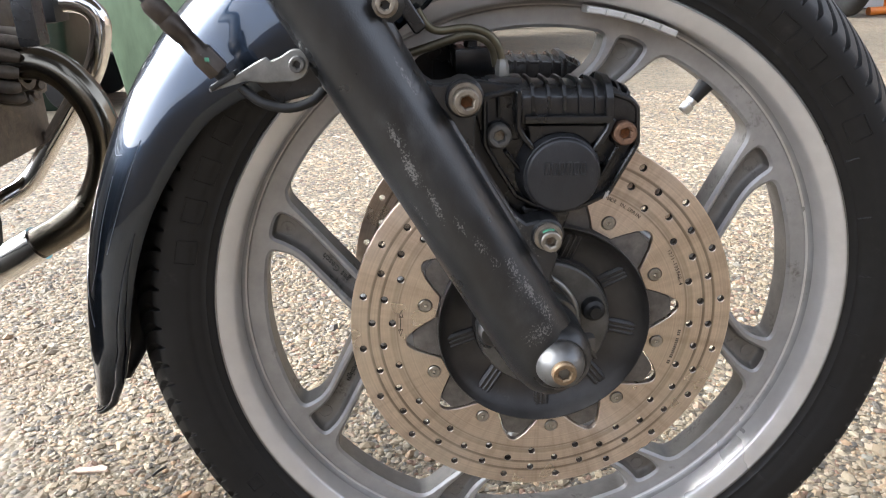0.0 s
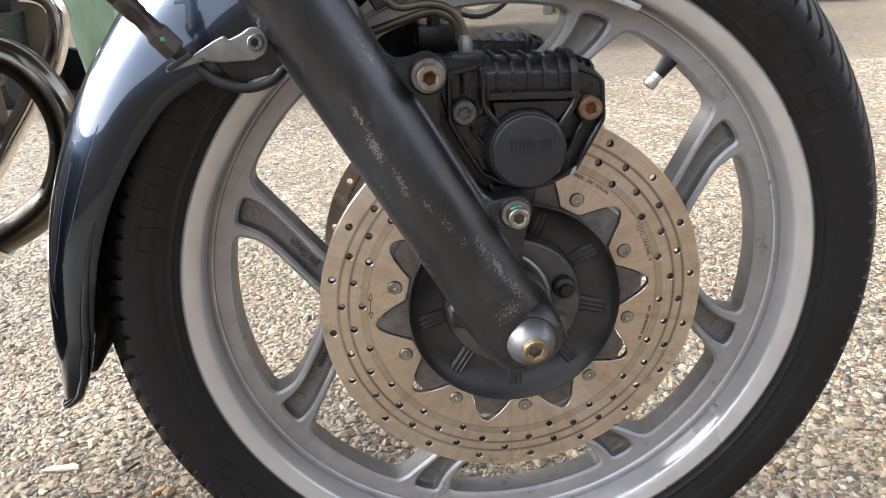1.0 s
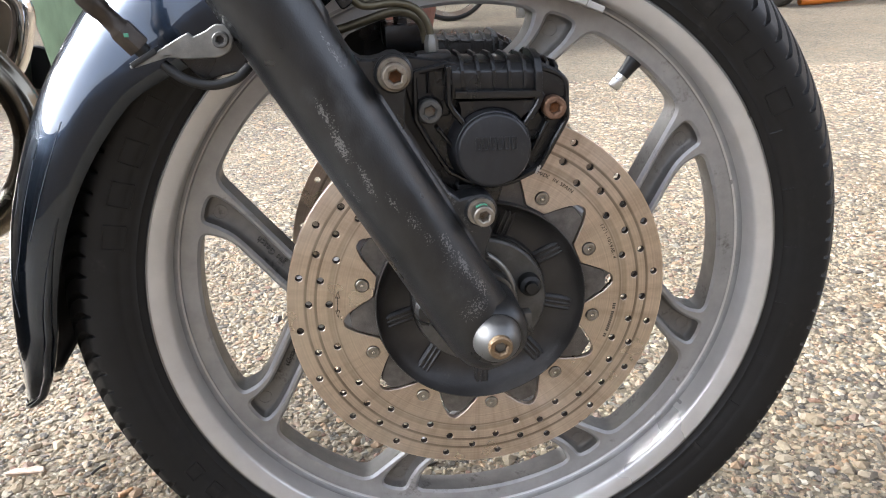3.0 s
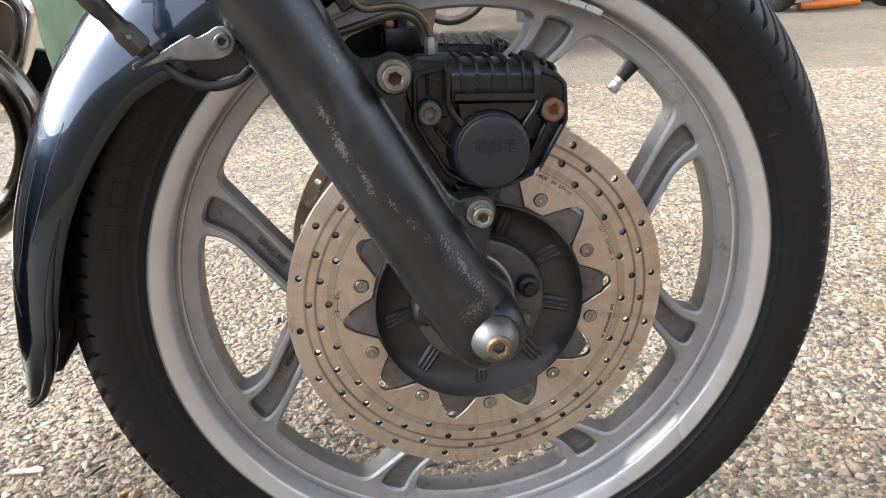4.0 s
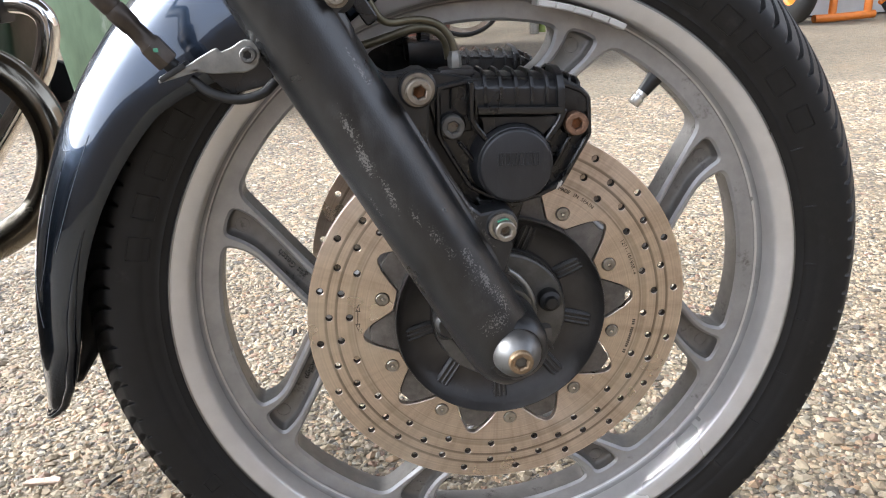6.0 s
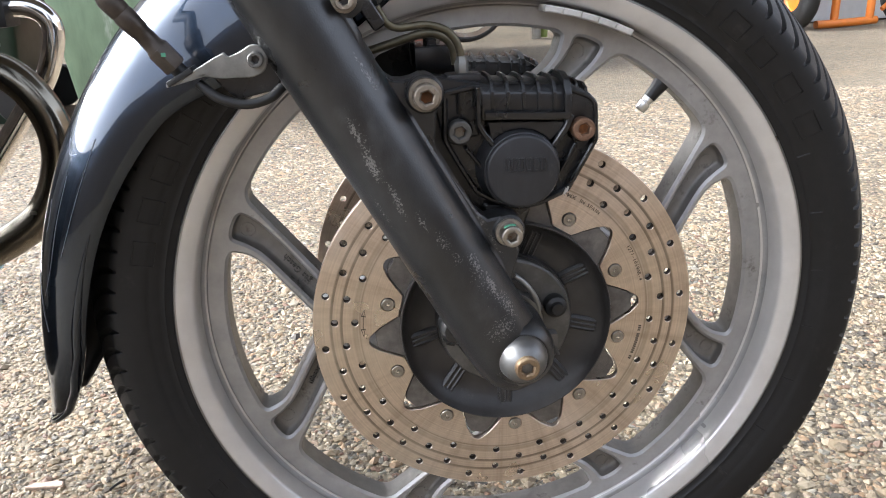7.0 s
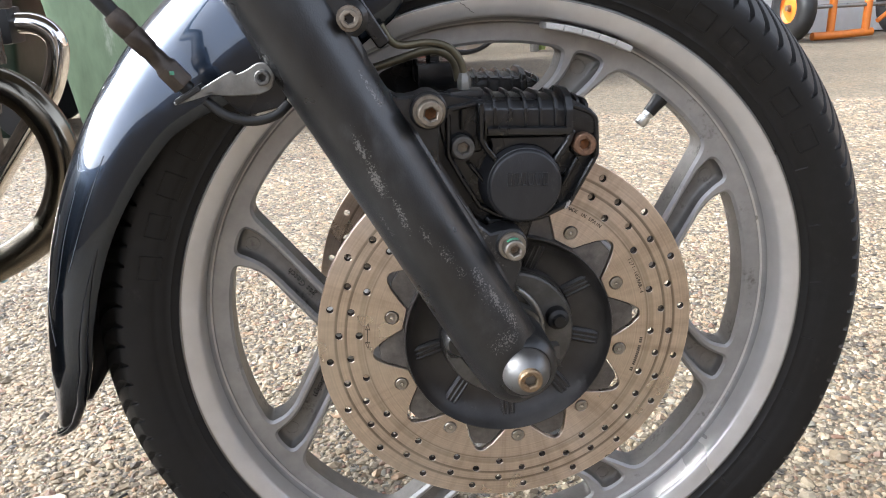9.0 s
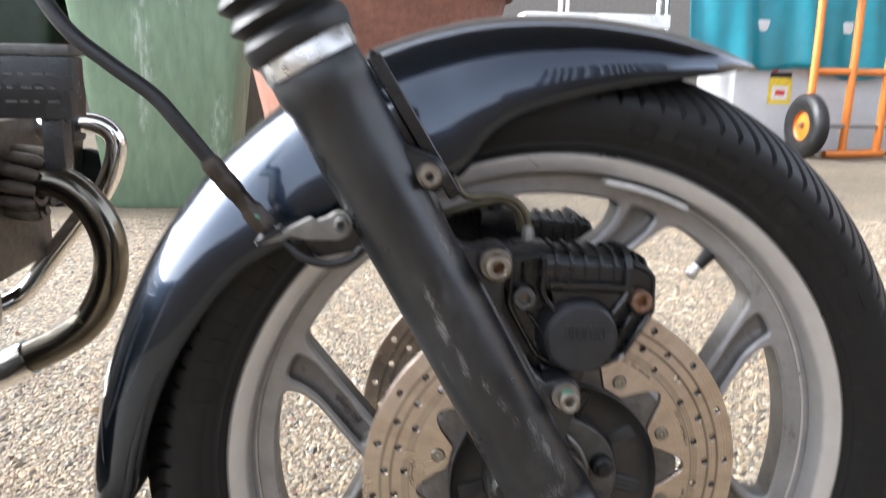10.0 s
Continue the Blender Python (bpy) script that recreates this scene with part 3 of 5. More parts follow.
def wheel_parts():
    """Tyre, rim and V-shaped cast spokes, round the axle line."""
    # rim channel: near flange, drop to the middle web, far flange
    near = [(0.2435, -0.0385), (0.2428, -0.0406), (0.2414, -0.0411), (0.2402, -0.0408), (0.2312, -0.0358), (0.2299, -0.0346), (0.2292, -0.0326), (0.2285, -0.0240), (0.2283, -0.0165), (0.2278, -0.0138), (0.2264, -0.0116), (0.2246, -0.0106), (0.2244, -0.003)]
    profile = near + [(r, -y) for r, y in near[::-1]] + [(0.238, 0.030), (0.2385, -0.030)]
    rim = part("front_wheel", lathe(profile, 0, AXLE, 192, closed=True), RIM, bike, "silver painted cast alloy wheel with paired V-shaped spokes")
    part("machined_lip", lathe([(0.2436, -0.0388), (0.2437, -0.0400), (0.2428, -0.0414), (0.2416, -0.0416)], 0, AXLE, 192), ALLOY, rim)
    part("grime_line", lathe([(0.2281, -0.0168), (0.2277, -0.0148), (0.2268, -0.0130), (0.2258, -0.0122)], 0, AXLE, 192), SPOKE, rim, "dust line in the rim's crease")
    # the casting between hub and rim: a plate with a window inside each V and one between each two;
    # every arm is a channel between two flanges that widens at the rim
    foot, d = Vector((0.1603, 0.0607)), Vector((0.545, 0.839)).normalized()
    n, reach = Vector((-d.y, d.x)), 0.2094

    def arm(s, w):
        return foot + d * s + n * w

    def at_radius(w, r):
        """The point of a line along the arm, w from its middle, at a radius from the axle."""
        s = -0.06
        while arm(s, w).length < r:
            s += 0.0002
        return arm(s, w)

    def spun(p, mid, side=1):
        return (p.x * math.cos(mid) - side * p.y * math.sin(mid), AXLE + p.x * math.sin(mid) + side * p.y * math.cos(mid))

    def arc(a0, a1, r, k=9):
        return [(r * math.cos(a0 + (a1 - a0) * i / k), AXLE + r * math.sin(a0 + (a1 - a0) * i / k)) for i in range(1, k)]

    windows, channels = [], []
    crotch = foot + n * -0.0142
    crotch = crotch - d * (crotch.y / d.y)
    inner = [(arm(0.004, -0.0142), 0.012), (arm(0.016, -0.0172), 0.014), (arm(0.0262, -0.0248), 0.006)]
    a_in = radians(18.0)
    outer, low = at_radius(0.0128, reach), at_radius(0.0128, 0.119)
    a_out = math.atan2(outer.y, outer.x)
    trough = [(arm(-0.046, 0.0064), 0.003), (arm(0.012, 0.0068), 0.02), (arm(0.032, 0.0056), 0.012), (arm(0.0452, 0.0010), 0.0050), (arm(0.0410, -0.0095), 0.02), (arm(0.0345, -0.0178), 0.0042), (arm(0.0262, -0.0132), 0.010), (arm(0.013, -0.0086), 0.014), (arm(0.0, -0.0078), 0.02), (arm(-0.046, -0.0076), 0.003)]
    for quarter in range(4):
        mid, following = radians(4.6 + 90 * quarter), radians(94.6 + 90 * quarter)
        edge = Vector((reach * math.cos(a_in), reach * math.sin(a_in)))
        corners = [(*spun(crotch, mid), 0.006)] + [(*spun(c, mid, -1), w) for c, w in inner] + [(*spun(edge, mid, -1), 0.007)]
        corners += [(*c, 0.004) for c in arc(mid - a_in, mid + a_in, reach)]
        corners += [(*spun(edge, mid), 0.007)] + [(*spun(c, mid), w) for c, w in inner[::-1]]
        windows.append(rounded(corners, 0.004, 6))
        corners = [(*spun(low, mid), 0.006), (*spun(outer, mid), 0.020)] + [(*c, 0.004) for c in arc(mid + a_out, following - a_out, reach)][1:-1] + [(*spun(outer, following, -1), 0.020), (*spun(low, following, -1), 0.006)]
        windows.append(rounded(corners, 0.004, 6))
        for side in (1, -1):
            channels.append(rounded([(*spun(c, mid, side), w) for c, w in trough], 0.003, 5))
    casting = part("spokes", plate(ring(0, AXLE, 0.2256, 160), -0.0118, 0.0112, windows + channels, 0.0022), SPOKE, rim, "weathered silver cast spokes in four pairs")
    casting.data.materials.append(RIM_GRIME_SHADE)
    # window walls get the darker paint: grime plus shade put into the colour
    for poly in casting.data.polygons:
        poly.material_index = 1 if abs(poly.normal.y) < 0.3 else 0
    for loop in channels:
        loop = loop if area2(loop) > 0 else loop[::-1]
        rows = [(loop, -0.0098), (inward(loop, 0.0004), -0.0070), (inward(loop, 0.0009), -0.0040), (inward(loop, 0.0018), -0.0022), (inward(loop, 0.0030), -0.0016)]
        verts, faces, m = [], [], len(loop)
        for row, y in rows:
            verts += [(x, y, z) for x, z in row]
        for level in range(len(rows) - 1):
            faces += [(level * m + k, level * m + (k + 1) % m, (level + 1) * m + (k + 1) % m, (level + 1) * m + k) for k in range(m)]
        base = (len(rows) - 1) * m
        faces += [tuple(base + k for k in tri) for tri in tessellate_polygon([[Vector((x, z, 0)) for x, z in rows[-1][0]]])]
        # channel insides take the same darker paint
        part("channel", Shape().add(verts, faces), RIM_GRIME_SHADE, rim)
    for quarter in range(4):
        for side in (1, -1):
            c = spun(arm(0.030, -0.0062), radians(4.6 + 90 * quarter), side)
            part("ejector_mark", lathe([(0.0052, -0.0014), (0.0053, -0.0021), (0.0057, -0.0021), (0.0058, -0.0014)], *c, 28), RIM_GRIME_SHADE, rim)
    hub = lathe([(0.02, -0.045), (0.052, -0.045), (0.056, -0.04), (0.058, -0.02), (0.085, -0.016), (0.09, -0.01), (0.09, 0.01), (0.085, 0.016), (0.058, 0.02), (0.056, 0.05), (0.052, 0.055), (0.02, 0.055)], 0, AXLE, 64)
    part("wheel_hub", hub, RIM_GRIME_SHADE, rim)
    # cast words on two arms; their dark colour paints in the letters' shadow
    for words, ang, r, lean in (("ges Gesch", 167.9, 0.1575, 127.6), ("Design", -157.7, 0.1600, 241.6)):
        w = letters(words, 0.0072, 0.0008).moved(Matrix.Translation((r * math.cos(radians(ang)), -0.0022, AXLE + r * math.sin(radians(ang)))) @ Matrix.Rotation(-radians(lean), 4, "Y"))
        part("cast_lettering", w, DARK_GRIME, rim)

    # tyre, with slanting grooves cut into the shoulders
    prof = [(0.236, -0.031), (0.2400, -0.0375), (0.2445, -0.0400), (0.2475, -0.0412), (0.2490, -0.0428), (0.2505, -0.0425), (0.2530, -0.0440), (0.2580, -0.0466), (0.2600, -0.0470), (0.2608, -0.0478), (0.2650, -0.0490), (0.2720, -0.0503), (0.2770, -0.0505), (0.2805, -0.0501), (0.2830, -0.0495), (0.2850, -0.0486), (0.2865, -0.0473)]
    cap_n = 56
    crown = []
    for k in range(1, cap_n):
        f = k / cap_n
        y = -0.0473 + 2 * 0.0473 * f
        crown.append((0.311 - 0.0245 * (abs(y) / 0.0473) ** 1.75, y))
    prof = prof + crown + [(r, -y) for r, y in prof[::-1]]
    n = 3420
    ang = np.arange(n) / n * 2 * np.pi
    r = np.array([p[0] for p in prof])[None, :] * np.ones((n, 1))
    y = np.array([p[1] for p in prof])[None, :] * np.ones((n, 1))
    side = np.abs(y) / 0.0473
    sweep = np.where(y < 0, 1.0, -1.0)
    count = 114
    phase = (ang[:, None] * count / (2 * np.pi) + - sweep * 3.2 * np.clip(1 - side, 0, 1) ** 1.4 + np.where(y < 0, 0.31, 0.8)) % 1.0
    width = 0.15 * np.clip((1.12 - side) / 0.12, 0, 1)
    cut = np.clip((width - np.abs(phase - 0.5)) / 0.03, 0, 1) * (r > 0.2815) * (side > 0.2) * (side < 1.10)
    centre = np.clip((0.0032 - np.abs(np.abs(y) - 0.009)) / 0.001, 0, 1) * (r > 0.301)
    r = r - 0.0040 * np.maximum(cut * np.clip(1.15 - side * 0.25, 0, 1), centre)
    pts = np.stack([r * np.cos(ang)[:, None], y, AXLE + r * np.sin(ang)[:, None]], -1).reshape(-1, 3)
    m = len(prof)
    i, k = np.meshgrid(np.arange(m - 1), np.arange(n))
    k2 = (k + 1) % n
    quads = np.stack([k * m + i, k * m + i + 1, k2 * m + i + 1, k2 * m + i], -1).reshape(-1, 4)
    tyre = Shape()
    tyre.v, tyre.f = pts.tolist(), quads.tolist()
    tyre = part("tyre", tyre, RUBBER, rim, "black road tyre with slanted shoulder grooves", 50)
    # raised maker's marks on the wall as plain outlined bars
    wall_r, wall_y = [c[0] for c in prof[:17]], [c[1] for c in prof[:17]]
    for a in (78.0, 71.0, 64.0, 57.3, 50.7, 44.5, 37.1, 29.8, 164.7, 157.8, 151.0, 144.0, 137.0, -150.6, -145.5):
        big = a > 0
        wide, high = (0.0094, 0.0078) if big else (0.0060, 0.0060)
        bar = rounded([(-wide, -high), (wide, -high), (wide, high), (-wide, high)], 0.0012, 2)
        bar = bar if area2(bar) > 0 else bar[::-1]
        mark = plate(bar, -0.05065, -0.0490, [inward(bar, 0.0011)], 0.0004)
        mark.moved(Matrix.Translation((0.2640 * math.cos(radians(a)), 0, AXLE + 0.2640 * math.sin(radians(a)))) @ Matrix.Rotation(-radians(a - 90), 4, "Y"))
        # the mark lies on the bulging wall
        mark.v = [(x, float(np.interp(math.hypot(x, z - AXLE), wall_r, wall_y)) + (-0.0010 if y < -0.0500 else 0.0010), z) for x, y, z in mark.v]
        part("raised_mark", mark, RUBBER, tyre)
    # short moulded ticks near the bead
    for a in range(-52, 30, 11):
        t = radians(a)
        run = [Vector((r0 * math.cos(t), float(np.interp(r0, wall_r, wall_y)) - 0.0001, AXLE + r0 * math.sin(t))) for r0 in (0.2505, 0.2545, 0.2585)]
        part("moulded_tick", tube(run, 0.0006, 5, 3), RUBBER, tyre)

    # moulding hairs left on the tread
    for k, a in enumerate((-12, -21, -26, -34, -41, 9, 203, 209, 216)):
        t = radians(a)
        r0 = 0.2905
        foot = Vector((r0 * math.cos(t), -0.0435, AXLE + r0 * math.sin(t)))
        tipv = foot + Vector((math.cos(t) * 0.004, -0.0015, math.sin(t) * 0.004 + 0.001 * (k % 3)))
        part("moulding_hair", tube([foot, (foot + tipv) / 2, tipv], 0.0003, 5, 3), RUBBER, tyre)
    # valve and balance weight
    va = radians(50.3)
    out = Vector((math.cos(va), 0, math.sin(va)))
    seat = Vector((0, -0.003, AXLE)) + out * 0.2120
    valve = part("valve_stem", turned([(0.0, -0.002), (0.0072, -0.002), (0.0066, 0.002), (0.0054, 0.010), (0.0049, 0.017), (0.0, 0.017)], seat, -out, 24), SOFT_RUBBER, rim, "black rubber valve stem")
    knurl = [(0.0, 0.016), (0.0042, 0.016), (0.0042, 0.020), (0.0036, 0.0205), (0.0036, 0.0212), (0.0047, 0.0217), (0.0047, 0.0275), (0.004, 0.0285), (0.0, 0.0285)]
    part("valve_cap", turned(knurl, seat, -out, 16), NICKEL, valve, "bright nickel valve cap")
    for k in range(5):
        a0, a1 = radians(81.2 - 3.4 * k), radians(81.2 - 3.4 * (k + 1) + 0.08)
        ro, ri = 0.2264, 0.2218
        mids = [a0 + (a1 - a0) * j / 3 for j in range(4)]
        loop = [(ro * math.cos(q), AXLE + ro * math.sin(q)) for q in mids] + [(ri * math.cos(q), AXLE + ri * math.sin(q)) for q in mids[::-1]]
        part("balance_weight", plate(rounded(loop, 0.0006, 2), -0.0372, -0.018, bevel=0.0008), LEAD, rim, "white stick-on balance weight")
    crack = []
    for k in range(7):
        t, r0 = radians(96.2 - 0.35 * k + 0.25 * (k % 2)), 0.2415 - 0.0014 * k
        crack.append((r0 * math.cos(t), -0.0412 + 0.00016 * k, AXLE + r0 * math.sin(t)))
    part("hairline_crack", tube(crack, 0.0002, 5, 3), DARK_GRIME, rim)
    return rim


wheel = wheel_parts()


def brake_disc(sign):
    """Drilled floating ring on a star-shaped carrier; sign -1 is the near side."""
    y = 0.0600
    tips = [radians(4.2 + 36 * k) for k in range(10)]
    inner = []
    for k in range(10):
        t = tips[k]
        for da, r in ((-15.2, 0.0800), (-12.2, 0.0805), (-9.0, 0.0872), (-5.4, 0.0955), (-2.4, 0.1012), (-0.9, 0.1026), (0.9, 0.1026), (2.4, 0.1012), (5.4, 0.0955), (9.0, 0.0872), (12.2, 0.0805), (15.2, 0.0800)):
            inner.append((r * math.cos(t + radians(da)), AXLE + r * math.sin(t + radians(da))))
    holes = [inner]
    for k in range(40):
        t = radians(4.5 + 9 * k)
        for r in ((0.1349, 0.1195) if k % 2 == 0 else (0.1268, 0.1120)):
            holes.append(ring(r * math.cos(t), AXLE + r * math.sin(t), 0.00265, 16))
    for k in range(10):
        t = radians(58.2 - 36 * k)
        holes.append(ring(0.0894 * math.cos(t), AXLE + 0.0894 * math.sin(t), 0.0052, 20))
    body = plate(ring(0, AXLE, 0.1425, 160), sign * y, sign * (y - 0.005), holes, 0.0004)
    disc = part("brake_disc", body, DISC, bike, "drilled steel brake disc with tan wear rings")
    if sign < 0:
        # added dark sleeves paint the shade within each hole
        for k in range(40):
            t = radians(4.5 + 9 * k)
            for r in ((0.1349, 0.1195) if k % 2 == 0 else (0.1268, 0.1120)):
                part("hole_lining", lathe([(0.00258, -y + 0.0003), (0.00252, -y + 0.0049)], r * math.cos(t), AXLE + r * math.sin(t), 14), HOLE_SHADE, disc)
    star = []
    for k in range(10):
        t = tips[k]
        for da, r in ((-17.6, 0.0788), (-15.2, 0.0788), (-12.0, 0.0797), (-8.8, 0.0863), (-5.2, 0.0946), (-3.2, 0.0975), (3.2, 0.0975), (5.2, 0.0946), (8.8, 0.0863), (12.0, 0.0797), (15.2, 0.0788), (17.6, 0.0788)):
            star.append((r * math.cos(t + radians(da)), AXLE + r * math.sin(t + radians(da))))
    part("star_carrier", plate(star, sign * (y - 0.0016), sign * (y - 0.0066), [ring(0, AXLE, 0.0740, 64)], 0.0006), CARRIER, disc, "grimy dark star-shaped disc carrier")
    for k in range(10):
        t = radians(58.2 - 36 * k)
        c = (0.0894 * math.cos(t), AXLE + 0.0894 * math.sin(t))
        rivet = part("rivet", lathe([(0.0, sign * (y + 0.0004)), (0.0013, sign * (y + 0.0004)), (0.0016, sign * (y + 0.0002)), (0.0019, sign * (y + 0.0008)), (0.0042, sign * (y + 0.0010)), (0.0047, sign * (y + 0.0004)), (0.0047, sign * (y - 0.004))], *c, 20), STEEL, disc)
        part("rivet_pin", lathe([(0.0, sign * (y + 0.0014)), (0.0011, sign * (y + 0.0011)), (0.0013, sign * (y - 0.001))], *c, 10), CHROME, rivet)
    return disc


disc = brake_disc(-1)
brake_disc(1)
part("engraving", on_arc("MADE IN SPAIN", 0.0039, 0.1052, 57.0, -0.0603, True, 0.0001, 0.6), ENGRAVED, disc)
part("engraving", on_arc("1271-1059AR-4", 0.0040, 0.1058, 21.5, -0.0603, True, 0.0001, 0.6), ENGRAVED, disc)
for k in range(17):
    if k in (3, 14):
        continue
    t = radians(-7.5 - 0.95 * k)
    bar = plate([(-0.0006, -0.0011), (0.0006, -0.0011), (0.0006, 0.0011), (-0.0006, 0.0011)], -0.0603, -0.0598, bevel=0.0)
    part("engraved_bar", bar.moved(Matrix.Translation((0.1052 * math.cos(t), 0, AXLE + 0.1052 * math.sin(t))) @ Matrix.Rotation(-(t - math.pi / 2), 4, "Y")), ENGRAVED, disc)
# direction arrows
for k, (a0, flip) in enumerate(((171.0, 1), (180.0, -1))):
    t = radians(a0)
    tri = [(-0.0035 * flip, -0.0018), (0.0028 * flip, 0.0), (-0.0035 * flip, 0.0018)]
    arrow = plate(tri, -0.0603, -0.0598, [inward(tri if area2(tri) > 0 else tri[::-1], 0.0006)], 0.0)
    part("engraved_arrow", arrow.moved(Matrix.Translation((0.106 * math.cos(t), 0, AXLE + 0.106 * math.sin(t))) @ Matrix.Rotation(-(t - math.pi / 2), 4, "Y")), ENGRAVED, disc)

shaft = plate([(-0.0062, -0.0003), (0.0062, -0.0003), (0.0062, 0.0003), (-0.0062, 0.0003)], -0.0603, -0.0598, bevel=0.0)
part("engraved_bar", shaft.moved(Matrix.Translation((0.106 * math.cos(radians(175.5)), 0, AXLE + 0.106 * math.sin(radians(175.5)))) @ Matrix.Rotation(-radians(85.5), 4, "Y")), ENGRAVED, disc)

# dished black cover inside the disc, with moulded ribs
cover = part("hub_cover", lathe([(0.0786, -0.0560), (0.0790, -0.0662), (0.0787, -0.0668), (0.0781, -0.0668), (0.0777, -0.0660), (0.0766, -0.0630), (0.0744, -0.0594), (0.0712, -0.0562), (0.0672, -0.0536), (0.0628, -0.0517), (0.0575, -0.0504), (0.0520, -0.0498), (0.0505, -0.0540), (0.0495, -0.0540), (0.0490, -0.0490)], 0, AXLE, 96), DISH, bike, "dull black dished hub cover")
for k in range(9):
    t = radians(-10 + 40 * k)
    turn = Matrix.Translation((0, 0, AXLE)) @ Matrix.Rotation(-t, 4, "Y")
    lean = Matrix.Translation((0.0518, -0.0508, 0)) @ Matrix.Rotation(radians(-14), 4, "Z") @ Matrix.Translation((-0.0518, 0.0508, 0))
    pad = part("moulded_pad", plate(rounded([(0.0510, -0.0056), (0.0715, -0.0056), (0.0715, 0.0056), (0.0510, 0.0056)], 0.001, 2), -0.0517, -0.0480, bevel=0.0010).moved(turn @ lean), DISH, cover)
    for j in (-1, 0, 1):
        rib = plate(rounded([(0.0518, -0.0010), (0.0725, -0.0010), (0.0725, 0.0010), (0.0518, 0.0010)], 0.0007, 2), -0.0527, -0.0510, bevel=0.0007)
        part("moulded_rib", rib.moved(turn @ lean @ Matrix.Translation((0, 0, 0.0036 * j))), DISH, pad)
part("bearing_plate", lathe([(0.0270, -0.0560), (0.0275, -0.0625), (0.0480, -0.0625), (0.0495, -0.0610), (0.0495, -0.0555)], 0, AXLE, 64), DARK_GRIME, bike, "grimy alloy bearing plate")
part("bearing_ring", lathe([(0.0130, -0.0620), (0.0200, -0.0640), (0.0235, -0.0700), (0.0262, -0.0700), (0.0275, -0.0640), (0.0275, -0.0560)], 0, AXLE, 48), ALLOY, bike)
part("axle_spacer", lathe([(0.0, -0.09), (0.0135, -0.09), (0.0135, -0.05)], 0, AXLE, 32), STEEL, bike)
part("rubber_plug", turned([(0.0, -0.0125), (0.0042, -0.0125), (0.0048, -0.0105), (0.0052, -0.0095), (0.0078, -0.0080), (0.0086, -0.0050), (0.0082, 0.0)], (0.0360, -0.0625, AXLE + 0.0125), (0, 1, 0), 24), SOFT_RUBBER, bike, "black rubber plug")


# ---- bolts ----
def hex_bolt(name, x, y, z, r, tall, parent, material=STEEL, socket=OLD_STEEL, washer=0.0, key=0.52, label=""):
    """A socket-head bolt whose face is at y and looks to -y."""
    s = plate(ring(x, z, r, 28), y, y + tall, [ring(x, z, r * key, 6, 0.3)], r * 0.12)
    s.join(lathe([(r, y + tall - 0.0002), (r * 0.98, y + tall + 0.004)], x, z, 28))
    ob = part(name, s, material, parent, label)
    part("socket", lathe([(0.0, y + tall * 0.55), (r * key * 1.05, y + tall * 0.55)], x, z, 12), socket, ob)
    if washer:
        part("washer", lathe([(r * 0.9, y + tall - 0.0004), (washer * 0.97, y + tall - 0.0004), (washer, y + tall), (washer, y + tall + 0.0025), (r * 0.9, y + tall + 0.0025)], x, z, 32), material, ob)
    return ob


# ---- fork ----
DOWN = Vector((0.4787, 0, -0.878))
ACROSS = Vector((0.878, 0, 0.4787))


def on_leg(s, w, y):
    """A place s metres up the leg from beside the axle, w metres forward of its line."""
    return Vector((-0.0058, y, 0.3218)) - DOWN * s + ACROSS * w


